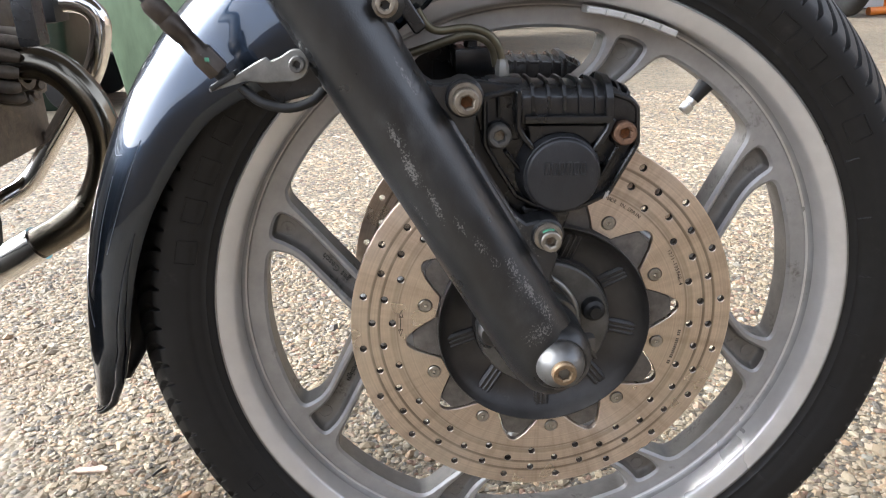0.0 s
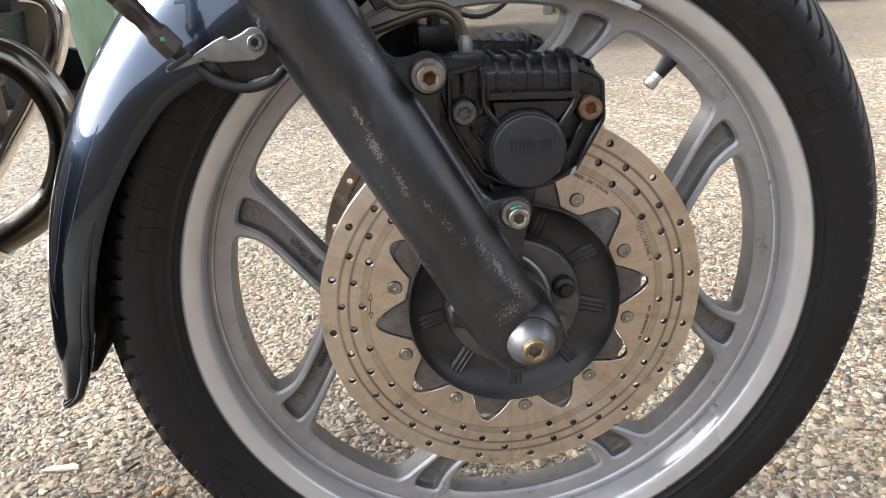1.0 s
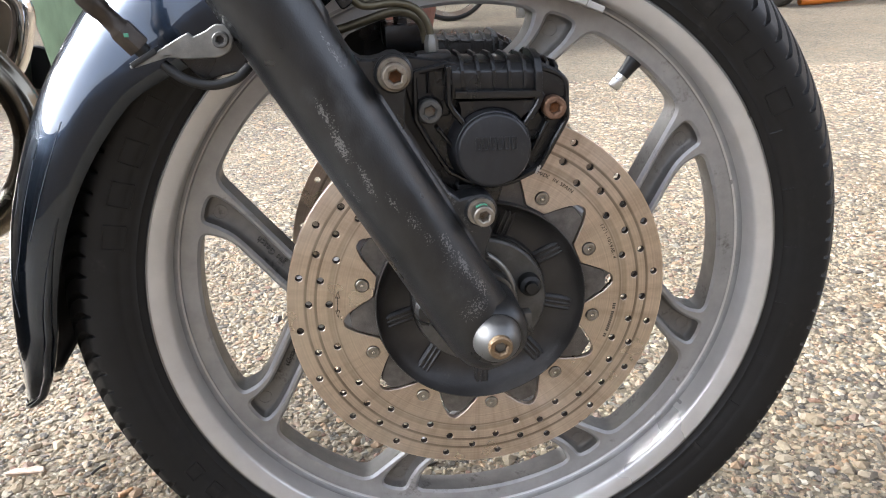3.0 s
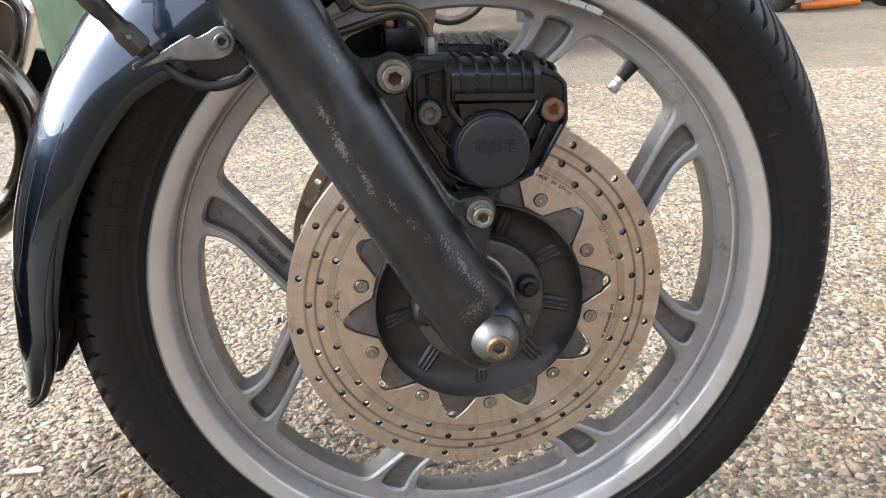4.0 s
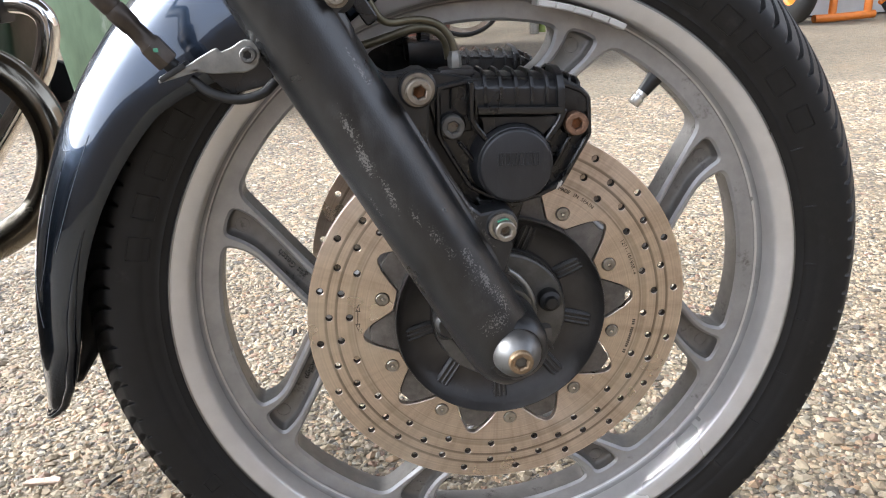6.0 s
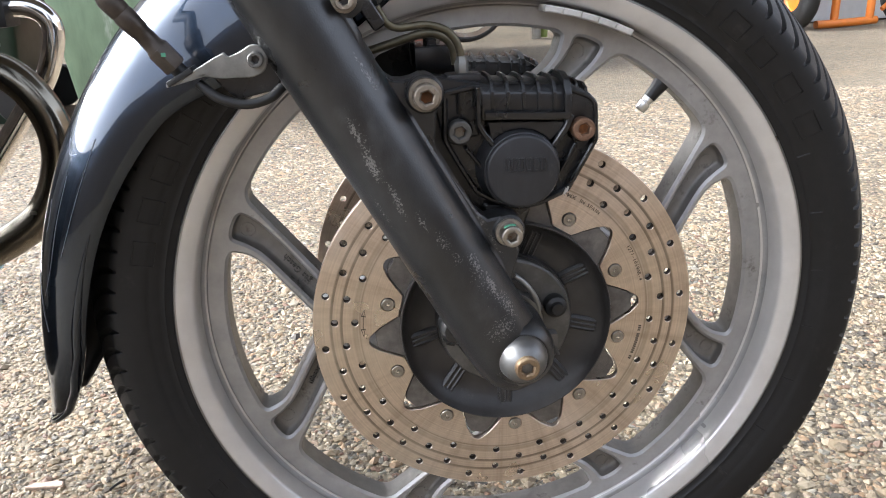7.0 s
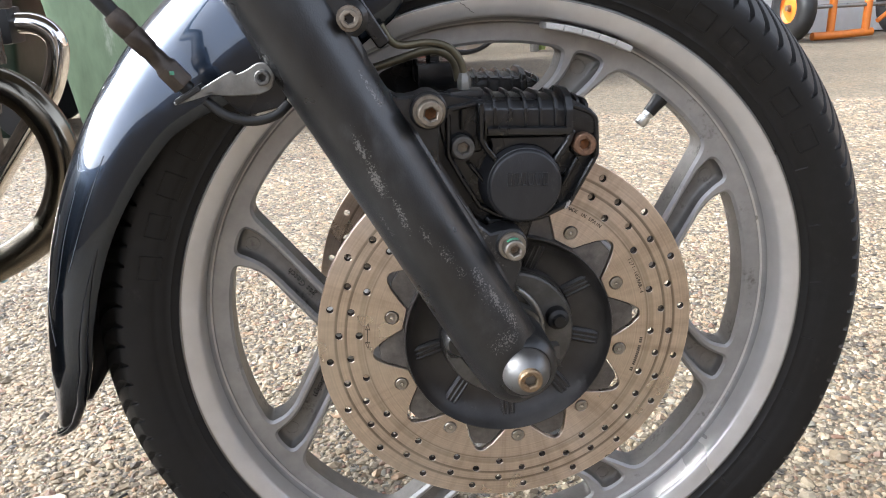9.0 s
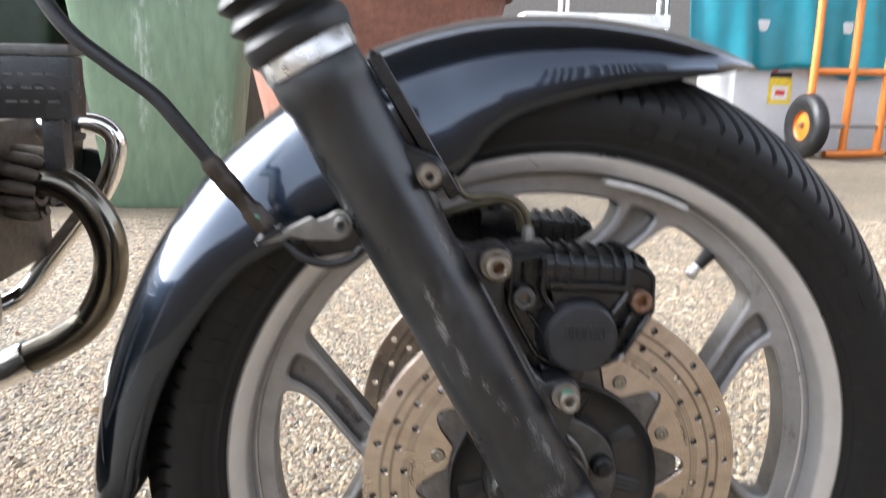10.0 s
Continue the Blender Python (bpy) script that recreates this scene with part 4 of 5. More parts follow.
def fork_leg(sign):
    y = sign * 0.099
    prof = [(0.0, -0.026), (0.010, -0.0258), (0.0185, -0.022), (0.0235, -0.014), (0.0260, -0.004), (0.0270, 0.012), (0.0272, 0.04), (0.0272, 0.20), (0.0276, 0.30), (0.0276, 0.325), (0.0290, 0.328), (0.0290, 0.343), (0.0280, 0.345), (0.0, 0.345)]
    leg = part("fork_leg", turned(prof, on_leg(0, 0, y), -DOWN, 64), FORK, bike, "satin black fork leg with scuffed and pitted paint")
    # web that carries the caliper lugs
    a = [on_leg(s, w, 0) for s, w in ((0.245, 0.010), (0.222, 0.030))]
    b = [on_leg(s, w, 0) for s, w in ((0.045, 0.026), (0.030, 0.010))]
    outline = [(a[0].x, a[0].z)]
    outline += [(-0.0990, 0.5480), (-0.0875, 0.5290), (-0.0845, 0.5220), (-0.0803, 0.5155), (-0.0755, 0.5122), (-0.0700, 0.5118)]
    outline += [(-0.0569 + 0.0120 * math.cos(radians(q)), 0.503 + 0.0120 * math.sin(radians(q))) for q in (125, 100, 75, 50, 25, 0, -25, -50)]
    outline += [(-0.0500, 0.4900), (-0.0515, 0.4720), (-0.0480, 0.4620), (-0.0260, 0.4250), (-0.0190, 0.4190)]
    outline += [(-0.0054 + 0.0110 * math.cos(radians(q)), 0.4104 + 0.0110 * math.sin(radians(q))) for q in (110, 80, 50, 20, -10, -40, -60)]
    outline += [(0.0022, 0.3952), (-0.0010, 0.3850), (-0.0035, 0.3770), (b[0].x, b[0].z), (b[1].x, b[1].z)]
    web = plate(outline, sign * 0.1020, sign * 0.082, bevel=0.0014)
    part("caliper_web", web, FORK, leg)
    # hollow fillet between the round leg and the web
    verts, faces, rows, cols = [], [], 30, 10
    for i in range(rows):
        h = 0.046 + 0.146 * i / (rows - 1)
        for k in range(cols):
            u = k / (cols - 1)
            wide = 0.0195 + 0.0120 * u
            verts.append(on_leg(h, wide, sign * (0.1012 + 0.0164 * (1 - u) ** 2.0 - 0.006 * max(0.0, abs(i / (rows - 1) - 0.5) * 2 - 0.8) * 5 * (1 - u))))
    faces = [(i * cols + k, i * cols + k + 1, (i + 1) * cols + k + 1, (i + 1) * cols + k) for i in range(rows - 1) for k in range(cols - 1)]
    part("web_fillet", Shape().add(verts, faces), FORK, leg, "", 80)
    part("lug_boss", lathe([(0.0, sign * 0.1055), (0.0108, sign * 0.1055), (0.0120, sign * 0.1040), (0.0120, sign * 0.085)], -0.0569, 0.503, 32), FORK, leg)
    part("lug_boss", lathe([(0.0, sign * 0.1035), (0.0098, sign * 0.1035), (0.0110, sign * 0.1020), (0.0110, sign * 0.085)], -0.0054, 0.4104, 32), FORK, leg)
    part("axle_boss", lathe([(0.0, sign * 0.1225), (0.0185, sign * 0.1225), (0.0225, sign * 0.1190), (0.0245, sign * 0.1100), (0.0245, sign * 0.0760), (0.0, sign * 0.0760)], -0.0006, 0.3255, 48), FORK, leg)
    # upper lug of the mudguard mount
    s0, s1 = on_leg(0.285, 0.02, 0), on_leg(0.215, 0.02, 0)
    lug = [(s0.x, s0.z)] + [(-0.1015 + 0.0115 * math.cos(radians(q)), 0.5605 + 0.0115 * math.sin(radians(q))) for q in (80, 50, 20, -10, -40, -70)] + [(-0.0925, 0.5400), (s1.x, s1.z)]
    part("mount_lug", plate(lug, sign * 0.1120, sign * 0.092, bevel=0.003), FORK, leg)
    # clamp ear with pinch screw behind the boss
    ear = on_leg(0.036, -0.026, 0)
    part("pinch_ear", lathe([(0.0, sign * 0.104), (0.0085, sign * 0.104), (0.0108, sign * 0.101), (0.0112, sign * 0.098), (0.0112, sign * 0.084), (0.0, sign * 0.084)], ear.x + 0.004, ear.z, 32), FORK, leg)
    # steel collar and rubber boot at the top
    part("dust_collar", turned([(0.0292, 0.345), (0.0300, 0.3455), (0.0300, 0.3575), (0.0292, 0.3590), (0.0, 0.3590)], on_leg(0, 0, y), -DOWN, 48), NICKEL, leg, "bright steel collar")
    boot = [(0.0, 0.357), (0.0315, 0.357), (0.0335, 0.361), (0.0335, 0.368)]
    for k in range(9):
        boot += [(0.0285, 0.374 + 0.014 * k), (0.0350, 0.381 + 0.014 * k)]
    part("rubber_boot", turned(boot + [(0.028, 0.505), (0.0, 0.505)], on_leg(0, 0, y), -DOWN, 48), SOFT_RUBBER, leg, "black ribbed rubber fork boot")
    return leg


leg = fork_leg(-1)
fork_leg(1)
hex_bolt("caliper_bolt", -0.0569, -0.1190, 0.5030, 0.0080, 0.0110, leg, OLD_STEEL, RUST, 0.0104, label="tarnished socket-head caliper bolt with rusty socket")
hex_bolt("caliper_bolt", -0.0054, -0.1165, 0.4104, 0.0070, 0.0110, leg, STEEL, OLD_STEEL, 0.0094, label="steel caliper bolt with green paint mark")
part("paint_mark", tube([(-0.0100, -0.1120, 0.4160), (-0.0078, -0.1122, 0.4172), (-0.0050, -0.1122, 0.4176), (-0.0030, -0.1120, 0.4171)], 0.0009, 8, 4), GREEN_MARK, leg)
hex_bolt("mount_bolt", -0.1015, -0.1215, 0.5605, 0.0056, 0.0080, leg, OLD_STEEL, CAST, 0.0076)
# polished axle nut
nut = part("axle_cap", lathe([(0.0, -0.1365), (0.0078, -0.1365), (0.0095, -0.1352), (0.0128, -0.1325), (0.0155, -0.1280), (0.0168, -0.1235), (0.0172, -0.1215), (0.0180, -0.1210), (0.0182, -0.1180), (0.0182, -0.1140), (0.0, -0.1140)], -0.0006, 0.3262, 64), CAP_ALLOY, bike, "polished alloy axle cap")
hex_bolt("axle_bolt", -0.0008, -0.1400, 0.3268, 0.0083, 0.0065, nut, YELLOWED, RUST, label="axle bolt with rusty socket")
part("locking_tab", plate(rounded([(0.0150, 0.3390), (0.0195, 0.3400), (0.0215, 0.3330), (0.0300, 0.3180), (0.0345, 0.3085), (0.0320, 0.3080), (0.0250, 0.3170), (0.0170, 0.3300)], 0.001, 2), -0.0900, -0.0840, bevel=0.001), DISH, bike)

part("spring_clip", tube([(0.0010, -0.0660, 0.3660), (0.0110, -0.0675, 0.3590), (0.0190, -0.0680, 0.3484), (0.0234, -0.0680, 0.3363), (0.0205, -0.0670, 0.3290), (0.0250, -0.0670, 0.3275)], 0.0024, 12), ALLOY, bike, "dull bent spring clip")
part("pinch_plate", plate(rounded([(-0.0500, 0.3335), (-0.0440, 0.3360), (-0.0290, 0.3130), (-0.0340, 0.3100)], 0.002, 3), -0.0800, -0.0730, bevel=0.001), CAST, leg)
part("pinch_nut", turned([(0.0, 0.0), (0.0052, 0.0), (0.0056, 0.0008), (0.0056, 0.0055), (0.0048, 0.0065), (0.0, 0.0065)], (-0.0430, -0.0800, 0.3270), (-0.35, -0.9, -0.2), 6), CAST, leg)
part("clamp_lug", block(0.0235, 0.0325, -0.0900, -0.0800, 0.3150, 0.3260, 0.0025), DARK_GRIME, bike)


# ---- calipers ----
def caliper(sign):
    """Two-piston caliper with shallow ribs over its bridge and cast arms round the piston."""
    f = sign
    edge = [(-0.0215, 0.5050), (-0.0440, 0.5010), (-0.0448, 0.4690), (-0.0364, 0.4530), (-0.0246, 0.4325), (-0.0120, 0.4250), (0.0060, 0.4190, 0.015), (0.0207, 0.4215), (0.0398, 0.4295), (0.0592, 0.4635), (0.0580, 0.4890), (0.0530, 0.4945), (0.0389, 0.5000)]
    outline = rounded(edge, 0.003, 4)
    if area2(outline) < 0:
        outline = outline[::-1]
    body = part("brake_caliper", plate(outline, f * 0.0790, f * 0.046, bevel=0.001), CAST, bike, "black cast brake caliper with cooling ribs")
    # raised rim of the casting
    rim = plate(outline, f * 0.0862, f * 0.0770, [inward(outline, 0.0034)], 0.0010)
    part("casting_rim", rim, CAST, body)
    # piston housing
    cx, cz = 0.0055, 0.4487
    part("piston_cover", lathe([(0.0, f * 0.0986), (0.0222, f * 0.0986), (0.0236, f * 0.0980), (0.0243, f * 0.0968), (0.0246, f * 0.0955), (0.0252, f * 0.0952), (0.0254, f * 0.0935), (0.0262, f * 0.0870), (0.0285, f * 0.0800), (0.0290, f * 0.0760)], cx, cz, 72), PISTON, body, "worn grey-black piston cover")
    for k in range(6):
        x = -0.0068 + 0.0047 * k
        z = 0.4494 - 0.0002 * k
        part("raised_mark", plate(rounded([(x, z), (x + 0.0039, z), (x + 0.0039, z + 0.0092), (x, z + 0.0092)], 0.0008, 2), f * 0.0993, f * 0.098, [rounded([(x + 0.0011, z + 0.0012), (x + 0.0028, z + 0.0012), (x + 0.0028, z + 0.0080), (x + 0.0011, z + 0.0080)], 0.0004, 2)], 0.0003), PISTON, body)
    # arms from the piston to the bolts and the bridge, and stiffening ribs
    def rib(name, pts, wide, top):
        out = []
        side = [Vector((b[1] - a[1], a[0] - b[0])).normalized() * wide for a, b in zip(pts, pts[1:])]
        side = [side[0]] + [(u + v) / 2 for u, v in zip(side, side[1:])] + [side[-1]]
        loop = [(p[0] + n.x, p[1] + n.y) for p, n in zip(pts, side)] + [(p[0] - n.x, p[1] - n.y) for p, n in zip(pts[::-1], side[::-1])]
        part(name, plate(rounded(loop, 0.0010, 2), f * top, f * 0.0770, bevel=0.0009), CAST, body)

    rib("arm", [(-0.0218, 0.5040), (-0.0222, 0.4800), (-0.0190, 0.4740), (-0.0110, 0.4640)], 0.0019, 0.0935)
    rib("arm", [(0.0390, 0.4830), (0.0360, 0.4750), (0.0270, 0.4620)], 0.0021, 0.0925)
    rib("casting_rib", [(-0.0300, 0.4640), (-0.0150, 0.4440)], 0.0014, 0.0870)
    rib("casting_rib", [(0.0442, 0.4630), (0.0335, 0.4440)], 0.0014, 0.0870)
    rib("casting_rib", [(-0.0338, 0.4995), (-0.0342, 0.4860)], 0.0010, 0.0850)
    rib("casting_rib", [(0.0500, 0.4930), (0.0500, 0.4830)], 0.0011, 0.0850)
    for x, z in ((-0.0340, 0.4750), (0.0478, 0.4722)):
        part("bolt_boss", lathe([(0.0, f * 0.0850), (0.0084, f * 0.0850), (0.0092, f * 0.0840), (0.0098, f * 0.0770)], x, z, 32), CAST, body)
    # bridge: one solid with a sloped front, ribbed over front and top
    front = [(f * 0.0890, 0.4810), (f * 0.0902, 0.4905), (f * 0.0896, 0.4985), (f * 0.0850, 0.5035), (f * 0.0740, 0.5060), (f * 0.0560, 0.5055), (f * 0.0460, 0.5020), (f * 0.0450, 0.4810)]
    part("bridge", bar_x(front, -0.0195, 0.0380, 0.055, 0.0010), CAST, body)
    ridge = [(f * 0.0905, 0.4870), (f * 0.0918, 0.4910), (f * 0.0914, 0.4995), (f * 0.0868, 0.5056), (f * 0.0750, 0.5088), (f * 0.0560, 0.5083), (f * 0.0448, 0.5045), (f * 0.0440, 0.4850)]
    for k in range(5):
        x = -0.0126 + 0.0101 * k
        part("cooling_rib", bar_x(ridge, x - 0.0011, x + 0.0011, 0.055, 0.0005), CAST, body)
    hump = [(f * 0.0900, 0.4790), (f * 0.0940, 0.4850), (f * 0.0935, 0.4990), (f * 0.0880, 0.5070), (f * 0.0760, 0.5108), (f * 0.0560, 0.5100), (f * 0.0450, 0.5060), (f * 0.0440, 0.4800)]
    part("end_rib", bar_x(hump, 0.0338, 0.0388, 0.055, 0.0014), CAST, body)
    part("end_cheek", softened(plate([(0.0385, 0.5030), (0.0450, 0.4995), (0.0530, 0.4950), (0.0575, 0.4900), (0.0580, 0.4780), (0.0385, 0.4780)], f * 0.0850, f * 0.045, bevel=0.0), 0.0022), CAST, body)
    for k in range(2):
        x = 0.0440 + 0.0062 * k
        part("cooling_rib", bar_x([(f * 0.0855, 0.4960 - 0.003 * k), (f * 0.0845, 0.5015 - 0.003 * k), (f * 0.0760, 0.5040 - 0.003 * k), (f * 0.0560, 0.5035 - 0.003 * k), (f * 0.0450, 0.4950)], x - 0.0010, x + 0.0010, 0.0, 0.0005), CAST, body)
    # pad retainer: a square lip and the curved plate under it
    part("retainer_lip", bar_x([(f * 0.0885, 0.4822), (f * 0.0940, 0.4826), (f * 0.0944, 0.4868), (f * 0.0885, 0.4872)], -0.0180, 0.0372, 0.05, 0.0007), CAST, body)
    over = [(cx + 0.0262 * math.cos(radians(q)), cz + 0.0262 * math.sin(radians(q))) for q in (40, 55, 70, 90, 110, 125, 140)]
    part("pad_cover", plate([(-0.0165, 0.4812), (-0.0150, 0.4760)] + over[::-1] + [(0.0330, 0.4720), (0.0368, 0.4785)], f * 0.0885, f * 0.080, bevel=0.0010), CAST, body)
    # mounting feet
    part("mount_foot", plate(rounded([(-0.0640, 0.5085), (-0.0470, 0.5100), (-0.0200, 0.5052), (-0.0200, 0.4700), (-0.0440, 0.4700), (-0.0500, 0.4950)], 0.002, 3), f * 0.0815, f * 0.060, bevel=0.0012), CAST, body)
    part("mount_foot", plate(rounded([(-0.0200, 0.4250), (0.0160, 0.4230), (0.0080, 0.4000), (-0.0150, 0.4000)], 0.006, 3), f * 0.0815, f * 0.065, bevel=0.002), CAST, body)
    part("mount_plate", plate(rounded([(-0.0660, 0.5060), (-0.0300, 0.5040), (-0.0300, 0.4600), (-0.0060, 0.4220), (-0.0280, 0.4060), (-0.0600, 0.4600)], 0.002, 2), f * 0.0765, f * 0.0640, bevel=0.001), CAST, body)
    part("hose_union", block(-0.0400, -0.0170, min(f * 0.078, f * 0.060), max(f * 0.078, f * 0.060), 0.5030, 0.5105, 0.003), CAST, body)
    return body


near_caliper = caliper(-1)
caliper(1)
# bare metal where the paint has flaked off
for x, z, r in ((0.0375, 0.4308, 0.0016), (0.0362, 0.4288, 0.0011), (0.0388, 0.4326, 0.0009)):
    chip = rounded([(x - r, z - 0.7 * r), (x + 0.4 * r, z - r), (x + r, z + 0.5 * r), (x - 0.2 * r, z + 1.2 * r)], 0.0004, 2)
    part("paint_chip", plate(chip, -0.0867, -0.0850, bevel=0.0002), LEAD, near_caliper)
part("paint_chip", tube([(0.0230, -0.0974, 0.4330), (0.0250, -0.0968, 0.4352), (0.0262, -0.0966, 0.4382)], [0.0003, 0.0007, 0.0003], 6, 4), LEAD, near_caliper)
hex_bolt("bridge_bolt", -0.0344, -0.0945, 0.4758, 0.0076, 0.0095, near_caliper, DARK_GRIME, OLD_STEEL, label="grey socket-head bolt")
hex_bolt("bridge_bolt", 0.0472, -0.0935, 0.4727, 0.0076, 0.0085, near_caliper, RUSTY_STEEL, RUST, label="rust-brown socket-head bolt")

# brake pipes
nut_at = Vector((-0.0290, -0.0700, 0.5110))
part("pipe_nut", turned([(0.0, -0.001), (0.0042, -0.001), (0.0046, 0.0), (0.0046, 0.0060), (0.0040, 0.0070), (0.0034, 0.010), (0.0, 0.012)], nut_at, (0, 0, 1), 6), ZINC, near_caliper, "zinc-plated brake pipe nut")
part("brake_pipe", tube([(-0.0290, -0.0700, 0.5160), (-0.0298, -0.0700, 0.5240), (-0.0330, -0.0700, 0.5320), (-0.0400, -0.0700, 0.5385), (-0.0520, -0.0700, 0.5415), (-0.0680, -0.0700, 0.5405), (-0.0760, -0.0705, 0.5440), (-0.0820, -0.071, 0.5540)], 0.0026, 12), OLIVE, bike, "olive steel brake pipe")
part("brake_pipe", tube([(-0.0300, -0.0500, 0.5140), (-0.0325, -0.0500, 0.5260), (-0.0400, -0.0500, 0.5330), (-0.0520, -0.0500, 0.5345), (-0.0700, -0.0500, 0.5300), (-0.0900, -0.0520, 0.5250), (-0.1100, -0.0550, 0.5230)], 0.0030, 12), OLIVE, bike, "olive steel brake pipe")
part("hose_bracket", block(-0.0560, -0.0300, -0.030, 0.020, 0.5080, 0.5240, 0.003), CAST, bike)
part("far_stay", block(-0.1080, -0.0500, 0.030, 0.080, 0.490, 0.536, 0.006), CAST, bike)
part("bleed_screw", turned([(0.0, 0.0), (0.0060, 0.0), (0.0060, 0.008), (0.0040, 0.010), (0.0040, 0.014), (0.0, 0.014)], (-0.0420, -0.010, 0.5210), (0, 0, 1), 6), CAST, bike)


# ---- mudguard ----
def arc_sheet(stations, name, label):
    """A mudguard: stations of angle, crown radius, edge radius and half width round the axle."""
    st = np.array(stations, float)
    angs = np.arange(st[0, 0], st[-1, 0] + 0.01, 1.0)
    cols = [np.interp(angs, st[:, 0], st[:, k]) for k in (1, 2, 3)]
    for _ in range(3):
        for c in cols:
            c[1:-1] = (c[:-2] + 2 * c[1:-1] + c[2:]) / 4
    m = 41
    verts, faces = [], []
    for a, rc, re, w in zip(angs, *cols):
        for k in range(m):
            phi = math.pi * (k / (m - 1) - 0.5)
            y = w * math.copysign(abs(math.sin(phi)) ** 0.95, phi)
            r = re + (rc - re) * max(0.0, math.cos(phi)) ** 0.78
            verts.append((r * math.cos(radians(a)), y, AXLE + r * math.sin(radians(a))))
    for i in range(len(angs) - 1):
        faces += [(i * m + k, i * m + k + 1, (i + 1) * m + k + 1, (i + 1) * m + k) for k in range(m - 1)]
    ob = part(name, Shape().add(verts, faces), FENDER, bike, label, 60)
    thick = ob.modifiers.new("thickness", "SOLIDIFY")
    thick.thickness, thick.offset, thick.material_offset = 0.0026, -1, 1
    ob.data.materials.append(SOFT_RUBBER)
    return ob


REAR = [(108, 0.338, 0.262, 0.064), (118, 0.338, 0.250, 0.066), (132, 0.337, 0.254, 0.066), (143, 0.337, 0.276, 0.066), (158, 0.338, 0.287, 0.065), (172, 0.342, 0.296, 0.062), (180, 0.347, 0.304, 0.055), (186, 0.353, 0.318, 0.044), (189.3, 0.359, 0.333, 0.032), (191.8, 0.365, 0.350, 0.019)]
FRONT = [(63, 0.343, 0.341, 0.006), (66, 0.342, 0.332, 0.024), (70, 0.341, 0.318, 0.042), (76, 0.340, 0.304, 0.055), (84, 0.339, 0.290, 0.062), (92, 0.339, 0.279, 0.066), (99, 0.340, 0.270, 0.068), (104, 0.340, 0.258, 0.0685), (107, 0.340, 0.243, 0.0690), (114, 0.340, 0.236, 0.0690)]
rear_guard = arc_sheet(REAR, "rear_mudguard", "midnight blue metallic mudguard with light scratches")
arc_sheet(FRONT, "front_mudguard", "midnight blue metallic mudguard nose")


def guard_point(stations, a, phi, lift=0.0002):
    st = np.array(stations, float)
    rc, re, w = (np.interp(a, st[:, 0], st[:, k]) for k in (1, 2, 3))
    y = w * math.copysign(abs(math.sin(phi)) ** 0.95, phi)
    r = re + (rc - re) * math.cos(phi) ** 0.78 + lift
    return (r * math.cos(radians(a)), y - lift, AXLE + r * math.sin(radians(a)))


for way in (((156, -0.95), (162, -1.00), (168, -1.02), (172, -0.92)), ((170, -0.62), (174, -0.85), (177, -1.0)), ((152, -0.72), (153.5, -0.85), (153, -0.98)), ((160, -0.72), (162.5, -0.80), (164, -0.78)), ((150, -1.15), (158, -1.22), (166, -1.20)), ((181, -0.7), (186, -0.72))):
    part("scratch", tube([guard_point(REAR, a, phi) for a, phi in way], 0.00022, 5, 6), SCRATCH, rear_guard)
part("rolled_lip", tube([guard_point(REAR, a, -1.50, 0.0004) for a in range(162, 192, 2)] + [guard_point(REAR, 191.8, -0.9, 0.0004), guard_point(REAR, 191.8, 0.0, 0.0004)], [0.0003, 0.0008, 0.0013, 0.0018, 0.0023, 0.0028, 0.0032] + [0.0035] * 7 + [0.0030, 0.0025, 0.0022], 12, 3), FENDER, rear_guard)
part("mudguard_stay", plate(rounded([(-0.1400, 0.6300), (-0.1310, 0.6340), (-0.0765, 0.5440), (-0.0840, 0.5390)], 0.003, 3), -0.0800, -0.0740, bevel=0.0010), CAST, bike, "black mudguard stay")
part("fork_brace", block(-0.150, -0.105, -0.075, 0.075, 0.560, 0.600, 0.006), CAST, bike)

# ---- speedometer cable bracket beside the leg ----
bracket = part("cable_bracket", plate(rounded([(-0.2000, 0.5195), (-0.1920, 0.5245), (-0.1780, 0.5320), (-0.1722, 0.5345), (-0.1705, 0.5318), (-0.1630, 0.5345), (-0.1570, 0.5385), (-0.1500, 0.5370), (-0.1475, 0.5300), (-0.1500, 0.5225), (-0.1570, 0.5195), (-0.1750, 0.5195), (-0.1860, 0.5215)], 0.003, 3), -0.1110, -0.1085, bevel=0.0006), ZINC, bike, "bent zinc-plated cable bracket")
part("bracket_foot", block(-0.2075, -0.1830, -0.1110, -0.0900, 0.5190, 0.5210, 0.0006).moved(Matrix.Translation((-0.195, 0, 0.52)) @ Matrix.Rotation(radians(-14), 4, "Y") @ Matrix.Translation((0.195, 0, -0.52))), ZINC, bracket)
hex_bolt("bracket_bolt", -0.1545, -0.1165, 0.5298, 0.0046, 0.0060, bracket, DARK_GRIME, CAST, 0.0068)
part("rubber_strap", tube([(-0.1900, -0.1040, 0.5170), (-0.1790, -0.1060, 0.5080), (-0.1640, -0.1060, 0.5035), (-0.1500, -0.1040, 0.5060), (-0.1420, -0.1000, 0.5120)], 0.0030, 12), SOFT_RUBBER, bike, "black rubber hose loop")
part("backing_plate", plate(rounded([(-0.1850, 0.5220), (-0.1750, 0.5100), (-0.1700, 0.5050), (-0.1450, 0.5100), (-0.1380, 0.5250), (-0.1500, 0.5350)], 0.003, 3), -0.0980, -0.0930, bevel=0.001), CAST, bike)
